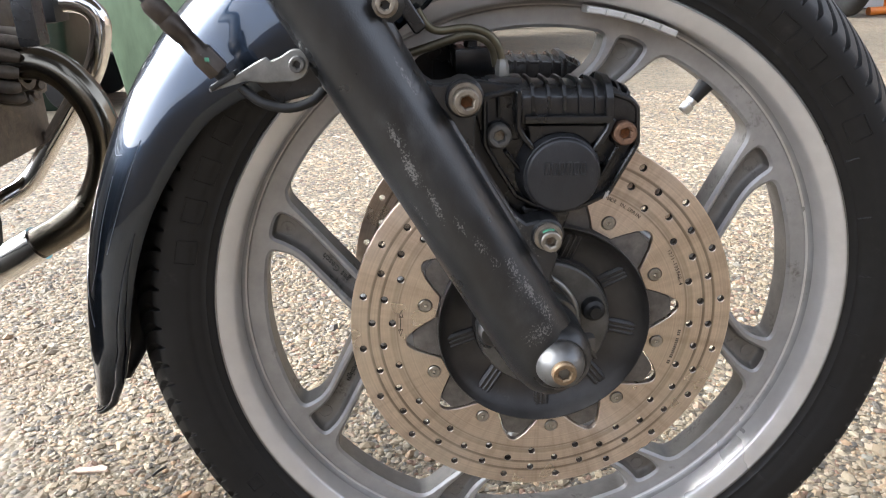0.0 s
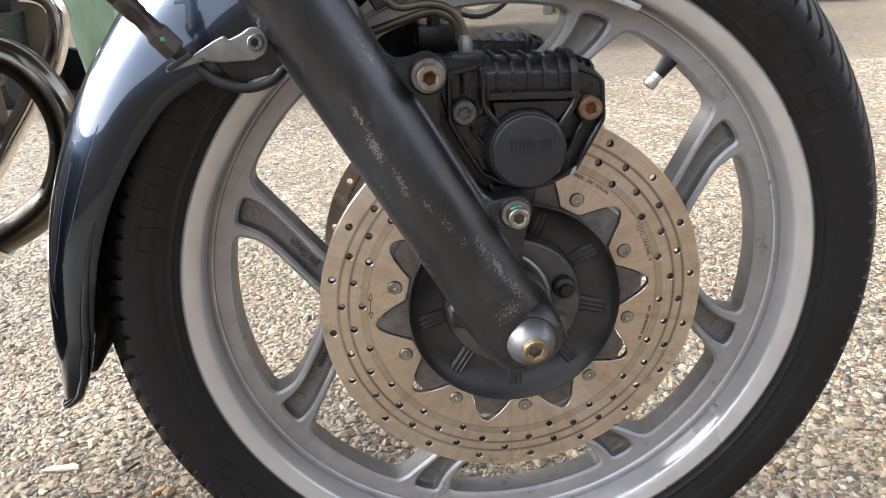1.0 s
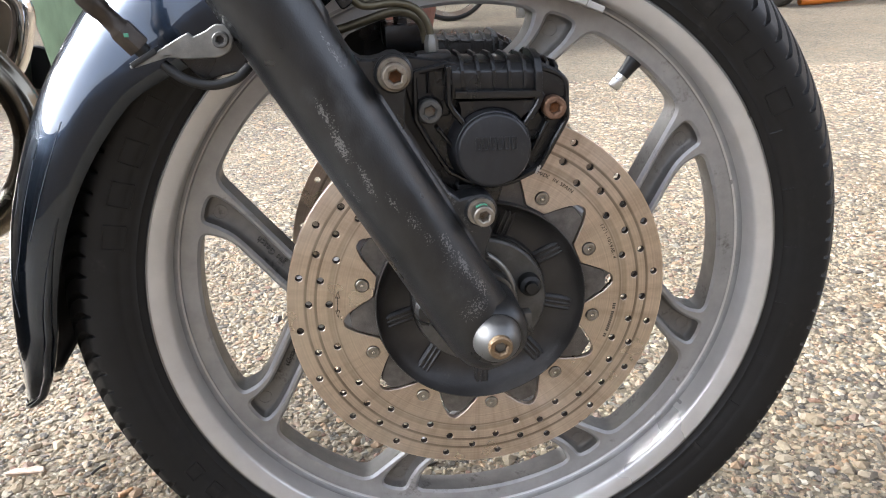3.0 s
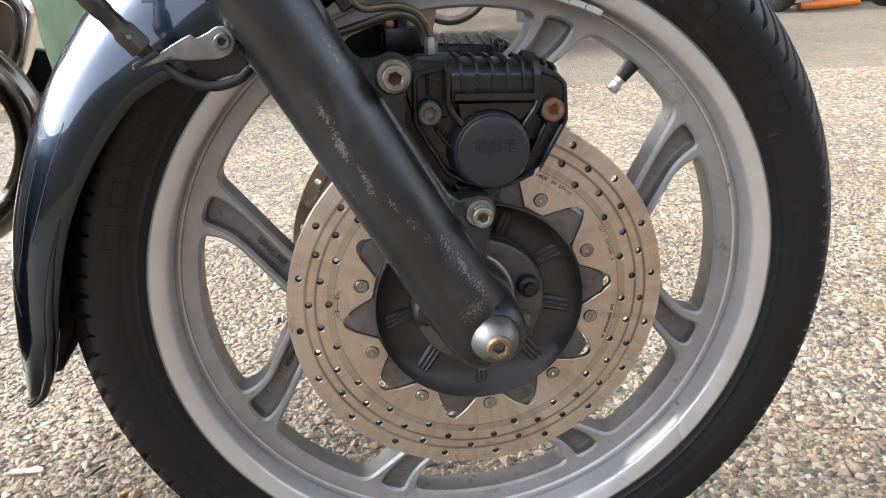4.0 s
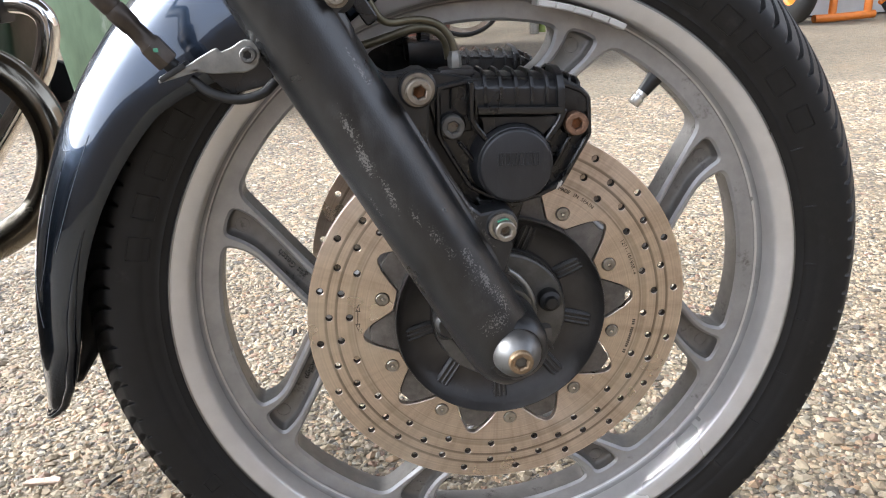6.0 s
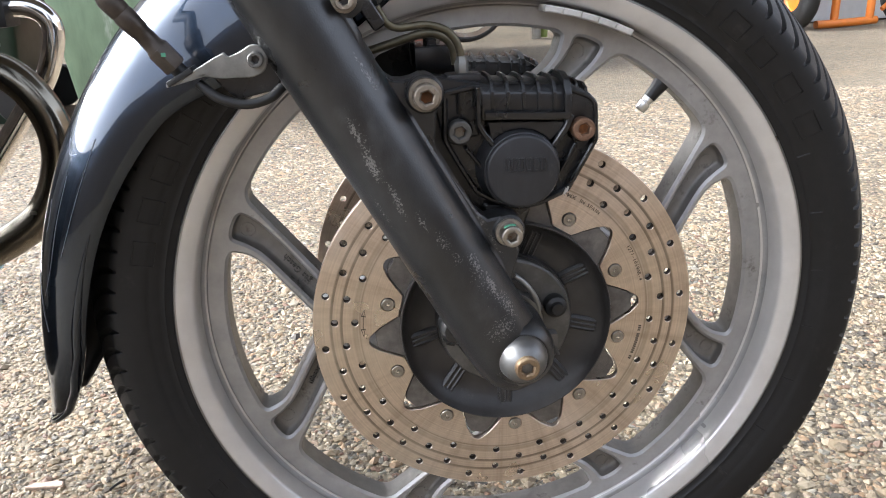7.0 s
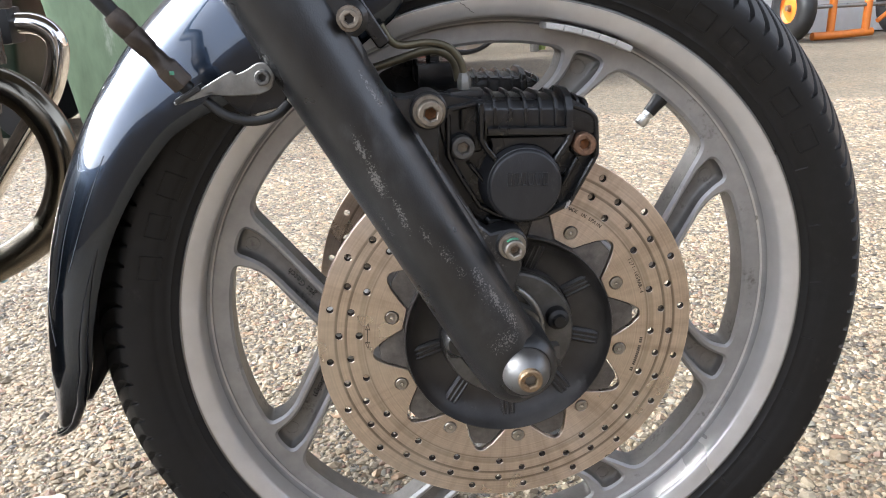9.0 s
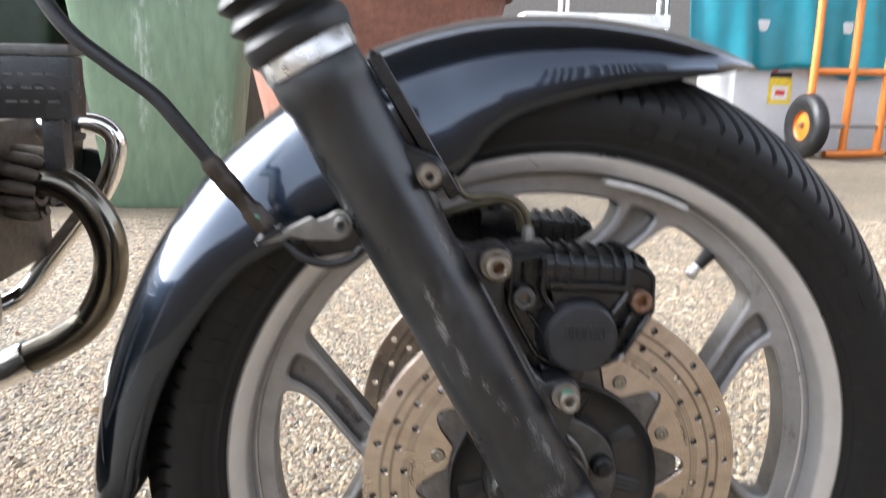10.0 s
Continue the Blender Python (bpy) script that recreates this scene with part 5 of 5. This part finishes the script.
cable_way = [(-0.1990, -0.104, 0.5240), (-0.2075, -0.107, 0.5350), (-0.2200, -0.110, 0.5520), (-0.2330, -0.112, 0.5700), (-0.2480, -0.114, 0.5900), (-0.2620, -0.113, 0.6060), (-0.2850, -0.112, 0.6230), (-0.3080, -0.110, 0.6420), (-0.3250, -0.106, 0.6700), (-0.3350, -0.10, 0.7200)]
cable = part("speedometer_cable", tube(cable_way, 0.0046, 14), SOFT_RUBBER, bike, "black speedometer cable")
d0 = (Vector(cable_way[2]) - Vector(cable_way[0])).normalized()
part("cable_ferrule", turned([(0.0, 0.006), (0.0062, 0.006), (0.0066, 0.0075), (0.0066, 0.0185), (0.0056, 0.0200), (0.0054, 0.0300), (0.0060, 0.0310), (0.0064, 0.0420), (0.0058, 0.0440), (0.0062, 0.0450), (0.0064, 0.0540), (0.0050, 0.0580)], cable_way[0], d0, 20), BRASS_GREY, cable, "grey-brown cable ferrule")
part("ferrule_nut", turned([(0.0, 0.004), (0.0072, 0.004), (0.0076, 0.0050), (0.0076, 0.0170), (0.0072, 0.0180), (0.0, 0.0180)], cable_way[0], d0, 6), BRASS_GREY, cable)
part("paint_mark", block(-0.2066, -0.2040, -0.1142, -0.1132, 0.5340, 0.5362, 0.0003), GREEN_MARK, cable)
part("clamp_clip", block(-0.2060, -0.1890, -0.1120, -0.0950, 0.5215, 0.5250, 0.0012).moved(Matrix.Translation((-0.195, 0, 0.52)) @ Matrix.Rotation(radians(-28), 4, "Y") @ Matrix.Translation((0.195, 0, -0.52))), SOFT_RUBBER, cable)

# ---- engine side seen past the wheel ----
engine = part("engine", block(-0.80, -0.516, -0.02, 0.24, 0.31, 0.51, 0.03), ENGINE, bike, "grey cast engine housing")
part("oil_sump", block(-1.05, -0.560, -0.11, 0.23, 0.17, 0.33, 0.03), ENGINE, bike)
part("crankcase", block(-1.10, -0.560, -0.12, 0.22, 0.33, 0.53, 0.04), ENGINE, bike)
head = part("cylinder_head", block(-0.78, -0.535, 0.22, 0.46, 0.44, 0.56, 0.015), FIN, bike, "oil-stained finned cylinder head")
for k in range(9):
    x = -0.540 - 0.012 * k
    part("cooling_fin", block(x - 0.002, x + 0.002, 0.24, 0.44, 0.385, 0.50, 0.001), FIN, head)
collar = part("exhaust_nut", turned([(0.019, -0.018), (0.026, -0.018), (0.026, 0.018), (0.019, 0.018)], (-0.522, 0.33, 0.487), (1, 0, 0.1), 28), FIN, bike, "finned exhaust nut")
for k in range(13):
    t = 2 * math.pi * k / 13
    lobe = tube([(0.034 * math.cos(t), -0.019, 0.034 * math.sin(t)), (0.036 * math.cos(t), -0.010, 0.036 * math.sin(t)), (0.036 * math.cos(t), 0.012, 0.036 * math.sin(t)), (0.033 * math.cos(t), 0.020, 0.033 * math.sin(t))], [0.0045, 0.0072, 0.0072, 0.0050], 12, 4)
    part("nut_fin", lobe.moved(Matrix.Translation((-0.516, 0.33, 0.489)) @ Matrix.Rotation(radians(10), 4, "Y") @ Matrix.Rotation(radians(-90), 4, "Z")), FIN, collar)
part("engine_cover", softened(plate(rounded([(-0.520, 0.505), (-0.452, 0.498), (-0.436, 0.470), (-0.435, 0.425), (-0.445, 0.375), (-0.464, 0.335), (-0.520, 0.300)], 0.010, 5), 0.0, 0.06, bevel=0.004), 0.001, 60), COVER, bike, "pale grey engine cover")
part("header_pipe", tube([(-0.535, 0.32, 0.486), (-0.500, 0.32, 0.494), (-0.475, 0.32, 0.490), (-0.452, 0.32, 0.472), (-0.434, 0.32, 0.440), (-0.429, 0.32, 0.404), (-0.439, 0.32, 0.362), (-0.462, 0.32, 0.326), (-0.495, 0.32, 0.302), (-0.540, 0.32, 0.280), (-0.640, 0.32, 0.230), (-0.760, 0.31, 0.190)], 0.0190, 24), BLUED, bike, "blued chrome exhaust header pipe")
part("pipe_sleeve", tube([(-0.528, 0.32, 0.286), (-0.560, 0.32, 0.270), (-0.640, 0.32, 0.230), (-0.760, 0.31, 0.190)], 0.0215, 24), CHROME, bike, "chrome exhaust sleeve")
part("crash_bar", tube([(-0.640, 0.40, 0.515), (-0.560, 0.42, 0.536), (-0.500, 0.42, 0.549), (-0.466, 0.42, 0.549), (-0.447, 0.42, 0.534), (-0.447, 0.42, 0.508), (-0.464, 0.42, 0.468), (-0.492, 0.42, 0.434), (-0.530, 0.42, 0.386), (-0.570, 0.42, 0.336), (-0.605, 0.40, 0.316), (-0.700, 0.34, 0.270)], 0.0125, 20), CHROME, bike, "bent chrome crash bar")
box = part("black_box", block(-0.520, -0.4115, 0.185, 0.225, 0.570, 0.628, 0.004), CAST, bike, "black plastic box with worn print")
for k in range(3):
    for j in range(5):
        x = -0.482 + 0.0125 * j + 0.002 * (k % 2)
        part("printed_bar", block(x, x + 0.0095 - 0.0025 * ((k + j) % 3), 0.1842, 0.1852, 0.6105 - 0.0125 * k, 0.6122 - 0.0125 * k, 0), DARK_GRIME, box)
part("box_lid", block(-0.522, -0.4095, 0.182, 0.228, 0.628, 0.638, 0.004), DARK_GRIME, box)
part("bar_clamp", block(-0.506, -0.486, 0.398, 0.442, 0.528, 0.570, 0.006), SOFT_RUBBER, bike)
part("box_bracket", block(-0.445, -0.425, 0.195, 0.22, 0.520, 0.572, 0.004), CAST, bike)

# ---- a loose chip on the floor ----
def flake(name, outline, at, turn_deg, high, material, label, kind_of):
    body = plate(rounded(outline, 0.0025, 3), 0.0, high, bevel=0.0012)
    ob = part(name, body.moved(Matrix.Translation(at) @ Matrix.Rotation(radians(turn_deg), 4, "Z") @ Matrix.Rotation(radians(-90), 4, "X")), material)
    return tagged(ob, label, kind_of)


flake("wood_chip", [(-0.024, -0.004), (-0.010, -0.006), (0.022, -0.0065), (0.020, 0.003), (0.012, 0.007), (-0.004, 0.004), (-0.016, 0.005)], (-0.496, 0.246, 0.0045), -3, 0.004, CHIP, "flat pale pinkish wood chip lying on pebbled concrete", "wood chip")
flake("bark_chip", [(-0.010, -0.003), (0.008, -0.004), (0.011, 0.001), (-0.006, 0.004)], (-0.369, 0.181, 0.0045), 48, 0.004, BARK, "small orange bark chip lying on pebbled concrete", "bark chip")
twig = part("twig", tube([(-0.4150, 0.2195, 0.0050), (-0.4090, 0.2280, 0.0062), (-0.4033, 0.2356, 0.0052)], 0.0017, 7, 4), SOFT_RUBBER)
tagged(twig, "short dark twig lying on pebbled concrete", "twig")

# ---- bins ----
def wheelie_bin(at, turn_deg, material, label):
    b = thing("wheelie_bin", label, "wheelie bin", at)
    s = Shape()
    levels = [(0.0, 0.20, 0.235), (0.03, 0.215, 0.25), (0.86, 0.275, 0.345), (0.88, 0.295, 0.365), (0.95, 0.295, 0.365)]
    loops = []
    for z, hx, hy in levels:
        loops.append([(x, y, z) for x, y in rounded([(-hy, -hx), (hy, -hx), (hy, hx), (-hy, hx)], 0.05, 4)])
    n = len(loops[0])
    verts = [v for loop in loops for v in loop]
    faces = [(i * n + k, i * n + (k + 1) % n, (i + 1) * n + (k + 1) % n, (i + 1) * n + k) for i in range(len(loops) - 1) for k in range(n)] + [tuple(range(n))]
    m = Matrix.Translation(at) @ Matrix.Rotation(radians(turn_deg), 4, "Z")
    part("body", s.add(verts, faces).moved(m), material, b)
    for x in (-0.21, -0.07, 0.07, 0.21):
        rib = Shape().add([(x - 0.012, -0.218, 0.05), (x + 0.012, -0.218, 0.05), (x + 0.014, -0.272, 0.84), (x - 0.014, -0.272, 0.84), (x - 0.008, -0.232, 0.05), (x + 0.008, -0.232, 0.05), (x + 0.010, -0.286, 0.84), (x - 0.010, -0.286, 0.84)], [(0, 1, 2, 3), (4, 5, 6, 7), (0, 1, 5, 4), (1, 2, 6, 5), (2, 3, 7, 6), (3, 0, 4, 7)])
        part("body_rib", rib.moved(m), material, b)
    part("lid", block(-0.38, 0.40, -0.30, 0.30, 0.955, 1.03, 0.02).moved(m), material, b)
    for sy in (-1, 1):
        part("wheel", turned([(0.0, -0.02), (0.06, -0.02), (0.095, -0.022), (0.10, -0.015), (0.10, 0.015), (0.095, 0.022), (0.0, 0.02)], (-0.27, sy * 0.24, 0.10), (0, 1, 0), 32).moved(m), SOFT_RUBBER, b)
    return b


wheelie_bin((-0.98, 3.05, 0), 180, BIN_GREEN, "faded green plastic wheelie bin with white streaks, on concrete")
wheelie_bin((-1.74, 3.12, 0), 180, BIN_DARK, "dark green plastic wheelie bin in shade, on concrete")

# ---- hand truck and the goods behind it ----
truck = thing("hand_truck", "orange tubular steel hand truck with pneumatic tyres", "hand truck", (3.5, 5.2, 0))
for x, y in ((3.24, 5.19), (4.12, 5.21)):
    w = part("wheel", turned([(0.11, -0.045), (0.17, -0.062), (0.215, -0.055), (0.24, -0.03), (0.246, 0.0), (0.24, 0.03), (0.215, 0.055), (0.17, 0.062), (0.11, 0.045)], (x, y, 0.246), (0.999, 0.03, 0), 40), SOFT_RUBBER, truck, "black pneumatic tyre on orange rim")
    part("rim", turned([(0.0, -0.03), (0.05, -0.03), (0.10, -0.02), (0.122, -0.045), (0.122, 0.045), (0.10, 0.02), (0.0, 0.03)], (x, y, 0.246), (0.999, 0.03, 0), 32), ORANGE, w)
    part("hub", turned([(0.0, -0.06), (0.022, -0.06), (0.026, -0.02), (0.0, -0.02)], (x, y, 0.246), (0.999, 0.03, 0), 16), OLD_STEEL, w)
part("axle", tube([(3.24, 5.19, 0.246), (4.12, 5.21, 0.246)], 0.016, 12, smooth=False), ALLOY, truck)
for x, foot in ((3.25, 0.30), (3.56, 0.03), (3.845, 0.03)):
    part("upright", tube([(x, 5.20, foot), (x + 0.02, 5.22, 0.7), (x + 0.04, 5.26, 1.35)], 0.030, 12), ORANGE, truck)
for z in (0.655, 1.22):
    part("cross_bar", tube([(3.25, 5.225, z), (3.87, 5.225, z)], 0.027, 12, smooth=False), ORANGE, truck)
part("toe_bar", tube([(3.40, 5.17, 0.032), (3.55, 5.18, 0.032), (3.90, 5.20, 0.045)], 0.030, 12), ORANGE, truck)
part("stay", tube([(3.95, 5.22, 0.12), (4.10, 5.24, 0.22)], 0.018, 10, smooth=False), ORANGE, truck)
chest = thing("white_chest", "white enamelled chest standing on concrete behind the hand truck", "chest", (3.6, 5.95, 0))
part("body", block(2.85, 4.9, 5.65, 6.4, 0.01, 0.95, 0.03), WHITE, chest)
part("lid", block(2.83, 4.92, 5.63, 6.42, 0.955, 1.05, 0.02), WHITE, chest)
tag = thing("sticker", "yellow and red warning sticker on the white chest", "sticker", (3.18, 5.64, 0.52))
part("backing", block(3.145, 3.335, 5.643, 5.649, 0.39, 0.60, 0), YELLOW, tag)
part("panel", block(3.172, 3.308, 5.640, 5.6425, 0.425, 0.535, 0), PAPER, tag)
part("red_bar", block(3.20, 3.28, 5.637, 5.6395, 0.46, 0.50, 0), RED, tag)
part("dark_band", block(3.15, 3.33, 5.643, 5.649, 0.602, 0.640, 0), SOFT_RUBBER, tag)
part("red_tab", block(3.165, 3.21, 5.643, 5.649, 0.642, 0.69, 0), RED, tag)


def tarp():
    """A sheet hung over the chest's top in folds."""
    verts, faces, nx, nz = [], [], 90, 26
    for i in range(nx):
        u = i / (nx - 1)
        x = 2.42 + 2.9 * u
        low = 0.665 + 0.04 * math.sin(7 * u + 1) + 0.03 * math.sin(23 * u)
        for k in range(nz):
            v = k / (nz - 1)
            z = low + (1.75 - low) * v
            y = 5.56 + 0.05 * math.sin(31 * u + 2 * v) * (1 - 0.5 * v) + 0.02 * math.sin(70 * u) + 0.12 * v
            verts.append((x, y, z))
    faces = [(i * nz + k, (i + 1) * nz + k, (i + 1) * nz + k + 1, i * nz + k + 1) for i in range(nx - 1) for k in range(nz - 1)]
    ob = part("tarpaulin", Shape().add(verts, faces), TEAL, None, "", 70)
    thick = ob.modifiers.new("thickness", "SOLIDIFY")
    thick.thickness = 0.004
    part("hem", tube([verts[i * nz] for i in range(0, nx, 3)], 0.006, 6, 3), TEAL, ob)
    return tagged(ob, "creased teal plastic tarpaulin hung over the white chest", "tarpaulin")


tarp()

# ---- child's bicycle, pot and wall beyond ----
cycle = thing("bicycle", "bicycle with silver rims and dark tyres parked on concrete", "bicycle", (1.0, 5.6, 0))
for x in (0.80, 1.80):
    w = part("wheel", turned([(0.292, -0.012), (0.304, -0.022), (0.322, -0.017), (0.330, 0.0), (0.322, 0.017), (0.304, 0.022), (0.292, 0.012)], (x, 5.55, 0.330), (0, 1, 0), 64), SOFT_RUBBER, cycle)
    part("rim", turned([(0.262, -0.014), (0.294, -0.017), (0.294, 0.017), (0.262, 0.014), (0.262, -0.014)], (x, 5.55, 0.330), (0, 1, 0), 64), CHROME, w)
    for k in range(18):
        t = 2 * math.pi * k / 18
        part("spoke", tube([(x, 5.55, 0.330), (x + 0.27 * math.cos(t), 5.55, 0.330 + 0.27 * math.sin(t))], 0.0018, 5, smooth=False), CHROME, w)
part("frame", tube([(0.80, 5.55, 0.330), (1.20, 5.55, 0.30), (1.60, 5.55, 0.72), (1.80, 5.55, 0.330)], 0.016, 10, smooth=False), SOFT_RUBBER, cycle)
part("seat_tube", tube([(1.20, 5.55, 0.30), (1.10, 5.55, 0.82)], 0.015, 10, smooth=False), SOFT_RUBBER, cycle)
part("stand_foot", turned([(0.0, 0.0), (0.034, 0.0), (0.036, 0.02), (0.036, 0.13), (0.0, 0.13)], (1.33, 5.50, 0.002), (0, 0, 1), 20), ALLOY, cycle)
part("stand_sleeve", turned([(0.0, 0.0), (0.026, 0.0), (0.026, 0.16), (0.0, 0.16)], (1.40, 5.53, 0.01), (0, 0, 1), 16), YELLOW_GREEN, cycle)
pot = thing("flower_pot", "large faceted terracotta flower pot on concrete", "flower pot", (-0.09, 4.5, 0))
part("body", lathe([(0.0, 0.0), (0.60, 0.0), (0.83, 1.02), (0.87, 1.02), (0.88, 1.16), (0.80, 1.16), (0.79, 1.08), (0.0, 1.06)], n=28).moved(Matrix.Translation((-0.09, 4.5, 0)) @ Matrix.Rotation(radians(90), 4, "X")), TERRACOTTA, pot, "", 8)

shelf = thing("garden_shelf", "white boarded shelf with chrome posts against the yard wall", "shelf", (1.7, 5.9, 0))
for x0, x1 in ((1.12, 1.70), (1.715, 2.30)):
    part("board", block(x0, x1, 5.72, 6.05, 0.965, 1.065, 0.008), PAPER, shelf)
for x in (1.44, 1.50, 2.26, 2.33):
    part("post", tube([(x, 5.90, 0.0), (x, 5.90, 1.9)], 0.022, 12, smooth=False), CHROME, shelf)
part("shelf_rail", tube([(1.10, 5.90, 0.90), (2.36, 5.90, 0.90)], 0.018, 10, smooth=False), CHROME, shelf)

fence = thing("fence_panel", "dark brown timber fence panel behind the bins", "fence", (-0.9, 6.2, 0))
for k in range(13):
    part("board", block(-2.3 + 0.19 * k, -2.115 + 0.19 * k, 6.20 + 0.004 * (k % 2), 6.23 + 0.004 * (k % 2), 0.02, 1.75, 0.003), DARK_TIMBER, fence)
for z in (0.4, 1.4):
    part("rail", block(-2.3, 0.17, 6.236, 6.29, z, z + 0.08, 0.003), DARK_TIMBER, fence)

# its unseen upper part is added height that blocks sky from the mudguard
wall = part("wall_north", block(-9, 10, 9.0, 9.2, 0, 10.0, 0), PLASTER)
tagged(wall, "beige plastered wall closing the yard", "wall", kind="structure")


# unseen boards overhead, added to keep sky out of the mudguard's reflections
sky_blocker = part("ceiling", block(-1.9, 2.4, -0.9, 0.10, 2.50, 2.60, 0), TIMBER)
tagged(sky_blocker, "unseen overhead board, added to block sky above the bike", "ceiling", kind="structure")
sky_blocker_north = part("ceiling_eave", block(-1.9, 2.4, 0.103, 1.30, 2.50, 2.60, 0), TIMBER)
tagged(sky_blocker_north, "unseen overhead board, added to darken the mudguard's reflection", "ceiling", kind="structure")
# unseen slats, placed for the stripes mirrored in the mudguard
for k in range(15):
    slat = part("screen_slat", block(0.42 + 0.085 * k, 0.46 + 0.085 * k, -1.88, -1.84, 1.10, 1.80, 0), TIMBER)
    tagged(slat, "unseen upright timber slat, striping the mudguard's reflection", "slat", "screen slats", "structure")
# unseen walls behind the camera, added to deepen the blacks facing it
for name, x0, x1, z0, z1, words in (("wall_southwest", -6.4, 0.10, 0, 0.95, "unseen low brown wall to the southwest, added to darken reflections"), ("wall_south", 0.10, 8.0, 0, 1.10, "unseen brown wall under the slats, added to darken reflections")):
    wall = part(name, block(x0, x1, -2.0, -1.8, z0, z1, 0), BRICK_WALL)
    tagged(wall, words, "wall", kind="structure")

# more unseen walls, added to bound the light and reflections from the sides
wall = part("wall_northwest", block(-6.6, -6.4, -3.0, 9.0, 0, 1.7, 0), BRICK_WALL)
tagged(wall, "unseen brown wall, its height set for the mudguard's reflection", "wall", kind="structure")
wall = part("wall_east", block(8.0, 8.2, -2.0, 9.2, 0, 3.0, 0), BRICK_WALL)
tagged(wall, "unseen brown wall added to close the east side", "wall", kind="structure")
wall = part("wall_west", block(-5.2, -5.0, -3.2, 7.0, 0, 1.35, 0), BRICK_WALL)
tagged(wall, "unseen low brown wall added to close the west side", "wall", kind="structure")

# the floor lies a little under the axle's datum
for ob in list(scene.objects):
    if ob.parent is None and ob.type in ("MESH", "EMPTY") and ob.name not in ("motorcycle", "ceiling", "ceiling_eave"):
        ob.location.z += FLOOR

# ---- stones of the floor, nearest stretch ----
def stones():
    """Rounded stones of the floor: dense and full near the wheel, sparser and simpler farther off."""
    rng = np.random.default_rng(4)

    def ball(level):
        base = bmesh.new()
        bmesh.ops.create_icosphere(base, subdivisions=level, radius=1.0)
        base.verts.index_update()
        bv = np.array([v.co[:] for v in base.verts])
        bf = np.array([[v.index for v in f.verts] for f in base.faces])
        base.free()
        return bv, bf

    def strew(bv, bf, x0, x1, y0, y1, step, share, mean, most, sunk):
        xs, ys = np.meshgrid(np.arange(x0, x1, step), np.arange(y0, y1, step))
        xs, ys = xs.ravel(), ys.ravel()
        keep = (xs > -0.30 - 0.60 * (ys + 0.2)) & (xs < 0.30 + 0.80 * (ys + 0.2)) & (rng.random(len(xs)) < share)
        xs, ys = xs[keep], ys[keep]
        n = len(xs)
        xs, ys = xs + rng.normal(0, step * 0.42, n), ys + rng.normal(0, step * 0.42, n)
        size = np.clip(rng.lognormal(math.log(mean), 0.42, n), 0.0011, most)
        turn = rng.random(n) * 2 * np.pi
        long = 1 + 0.6 * rng.random(n)
        jitter = 1 + rng.normal(0, 0.21, (n, len(bv), 1))
        p = bv[None] * jitter * np.stack([size * long, size, size * (0.42 + 0.30 * rng.random(n))], -1)[:, None, :]
        c, s = np.cos(turn)[:, None], np.sin(turn)[:, None]
        q = np.stack([p[..., 0] * c - p[..., 1] * s + xs[:, None], p[..., 0] * s + p[..., 1] * c + ys[:, None], p[..., 2] + (size * -sunk)[:, None] + FLOOR], -1)
        return q.reshape(-1, 3), (bf[None] + (np.arange(n) * len(bv))[:, None, None]).reshape(-1, 3)

    near_v, near_f = strew(*ball(1), -0.95, 1.35, -0.14, 1.0, 0.0052, 0.84, 0.0026, 0.0085, 0.0)
    far_v, far_f = strew(*ball(1), -2.2, 3.0, 1.0, 2.6, 0.0100, 0.78, 0.0046, 0.0100, 0.25)
    allv = np.concatenate([near_v, far_v])
    allf = np.concatenate([near_f, far_f + len(near_v)])
    me = bpy.data.meshes.new("pebbles")
    me.vertices.add(len(allv))
    me.vertices.foreach_set("co", allv.ravel())
    me.loops.add(allf.size)
    me.loops.foreach_set("vertex_index", allf.ravel())
    me.polygons.add(len(allf))
    me.polygons.foreach_set("loop_start", np.arange(len(allf)) * 3)
    me.polygons.foreach_set("use_smooth", np.zeros(len(allf), bool))
    me.update(calc_edges=True)
    me.validate()
    me.materials.append(PEBBLE)
    return tagged(new("pebbles", me), "rounded buff, white and grey pebbles set in concrete", "pebbles", kind="stuff")


stones()
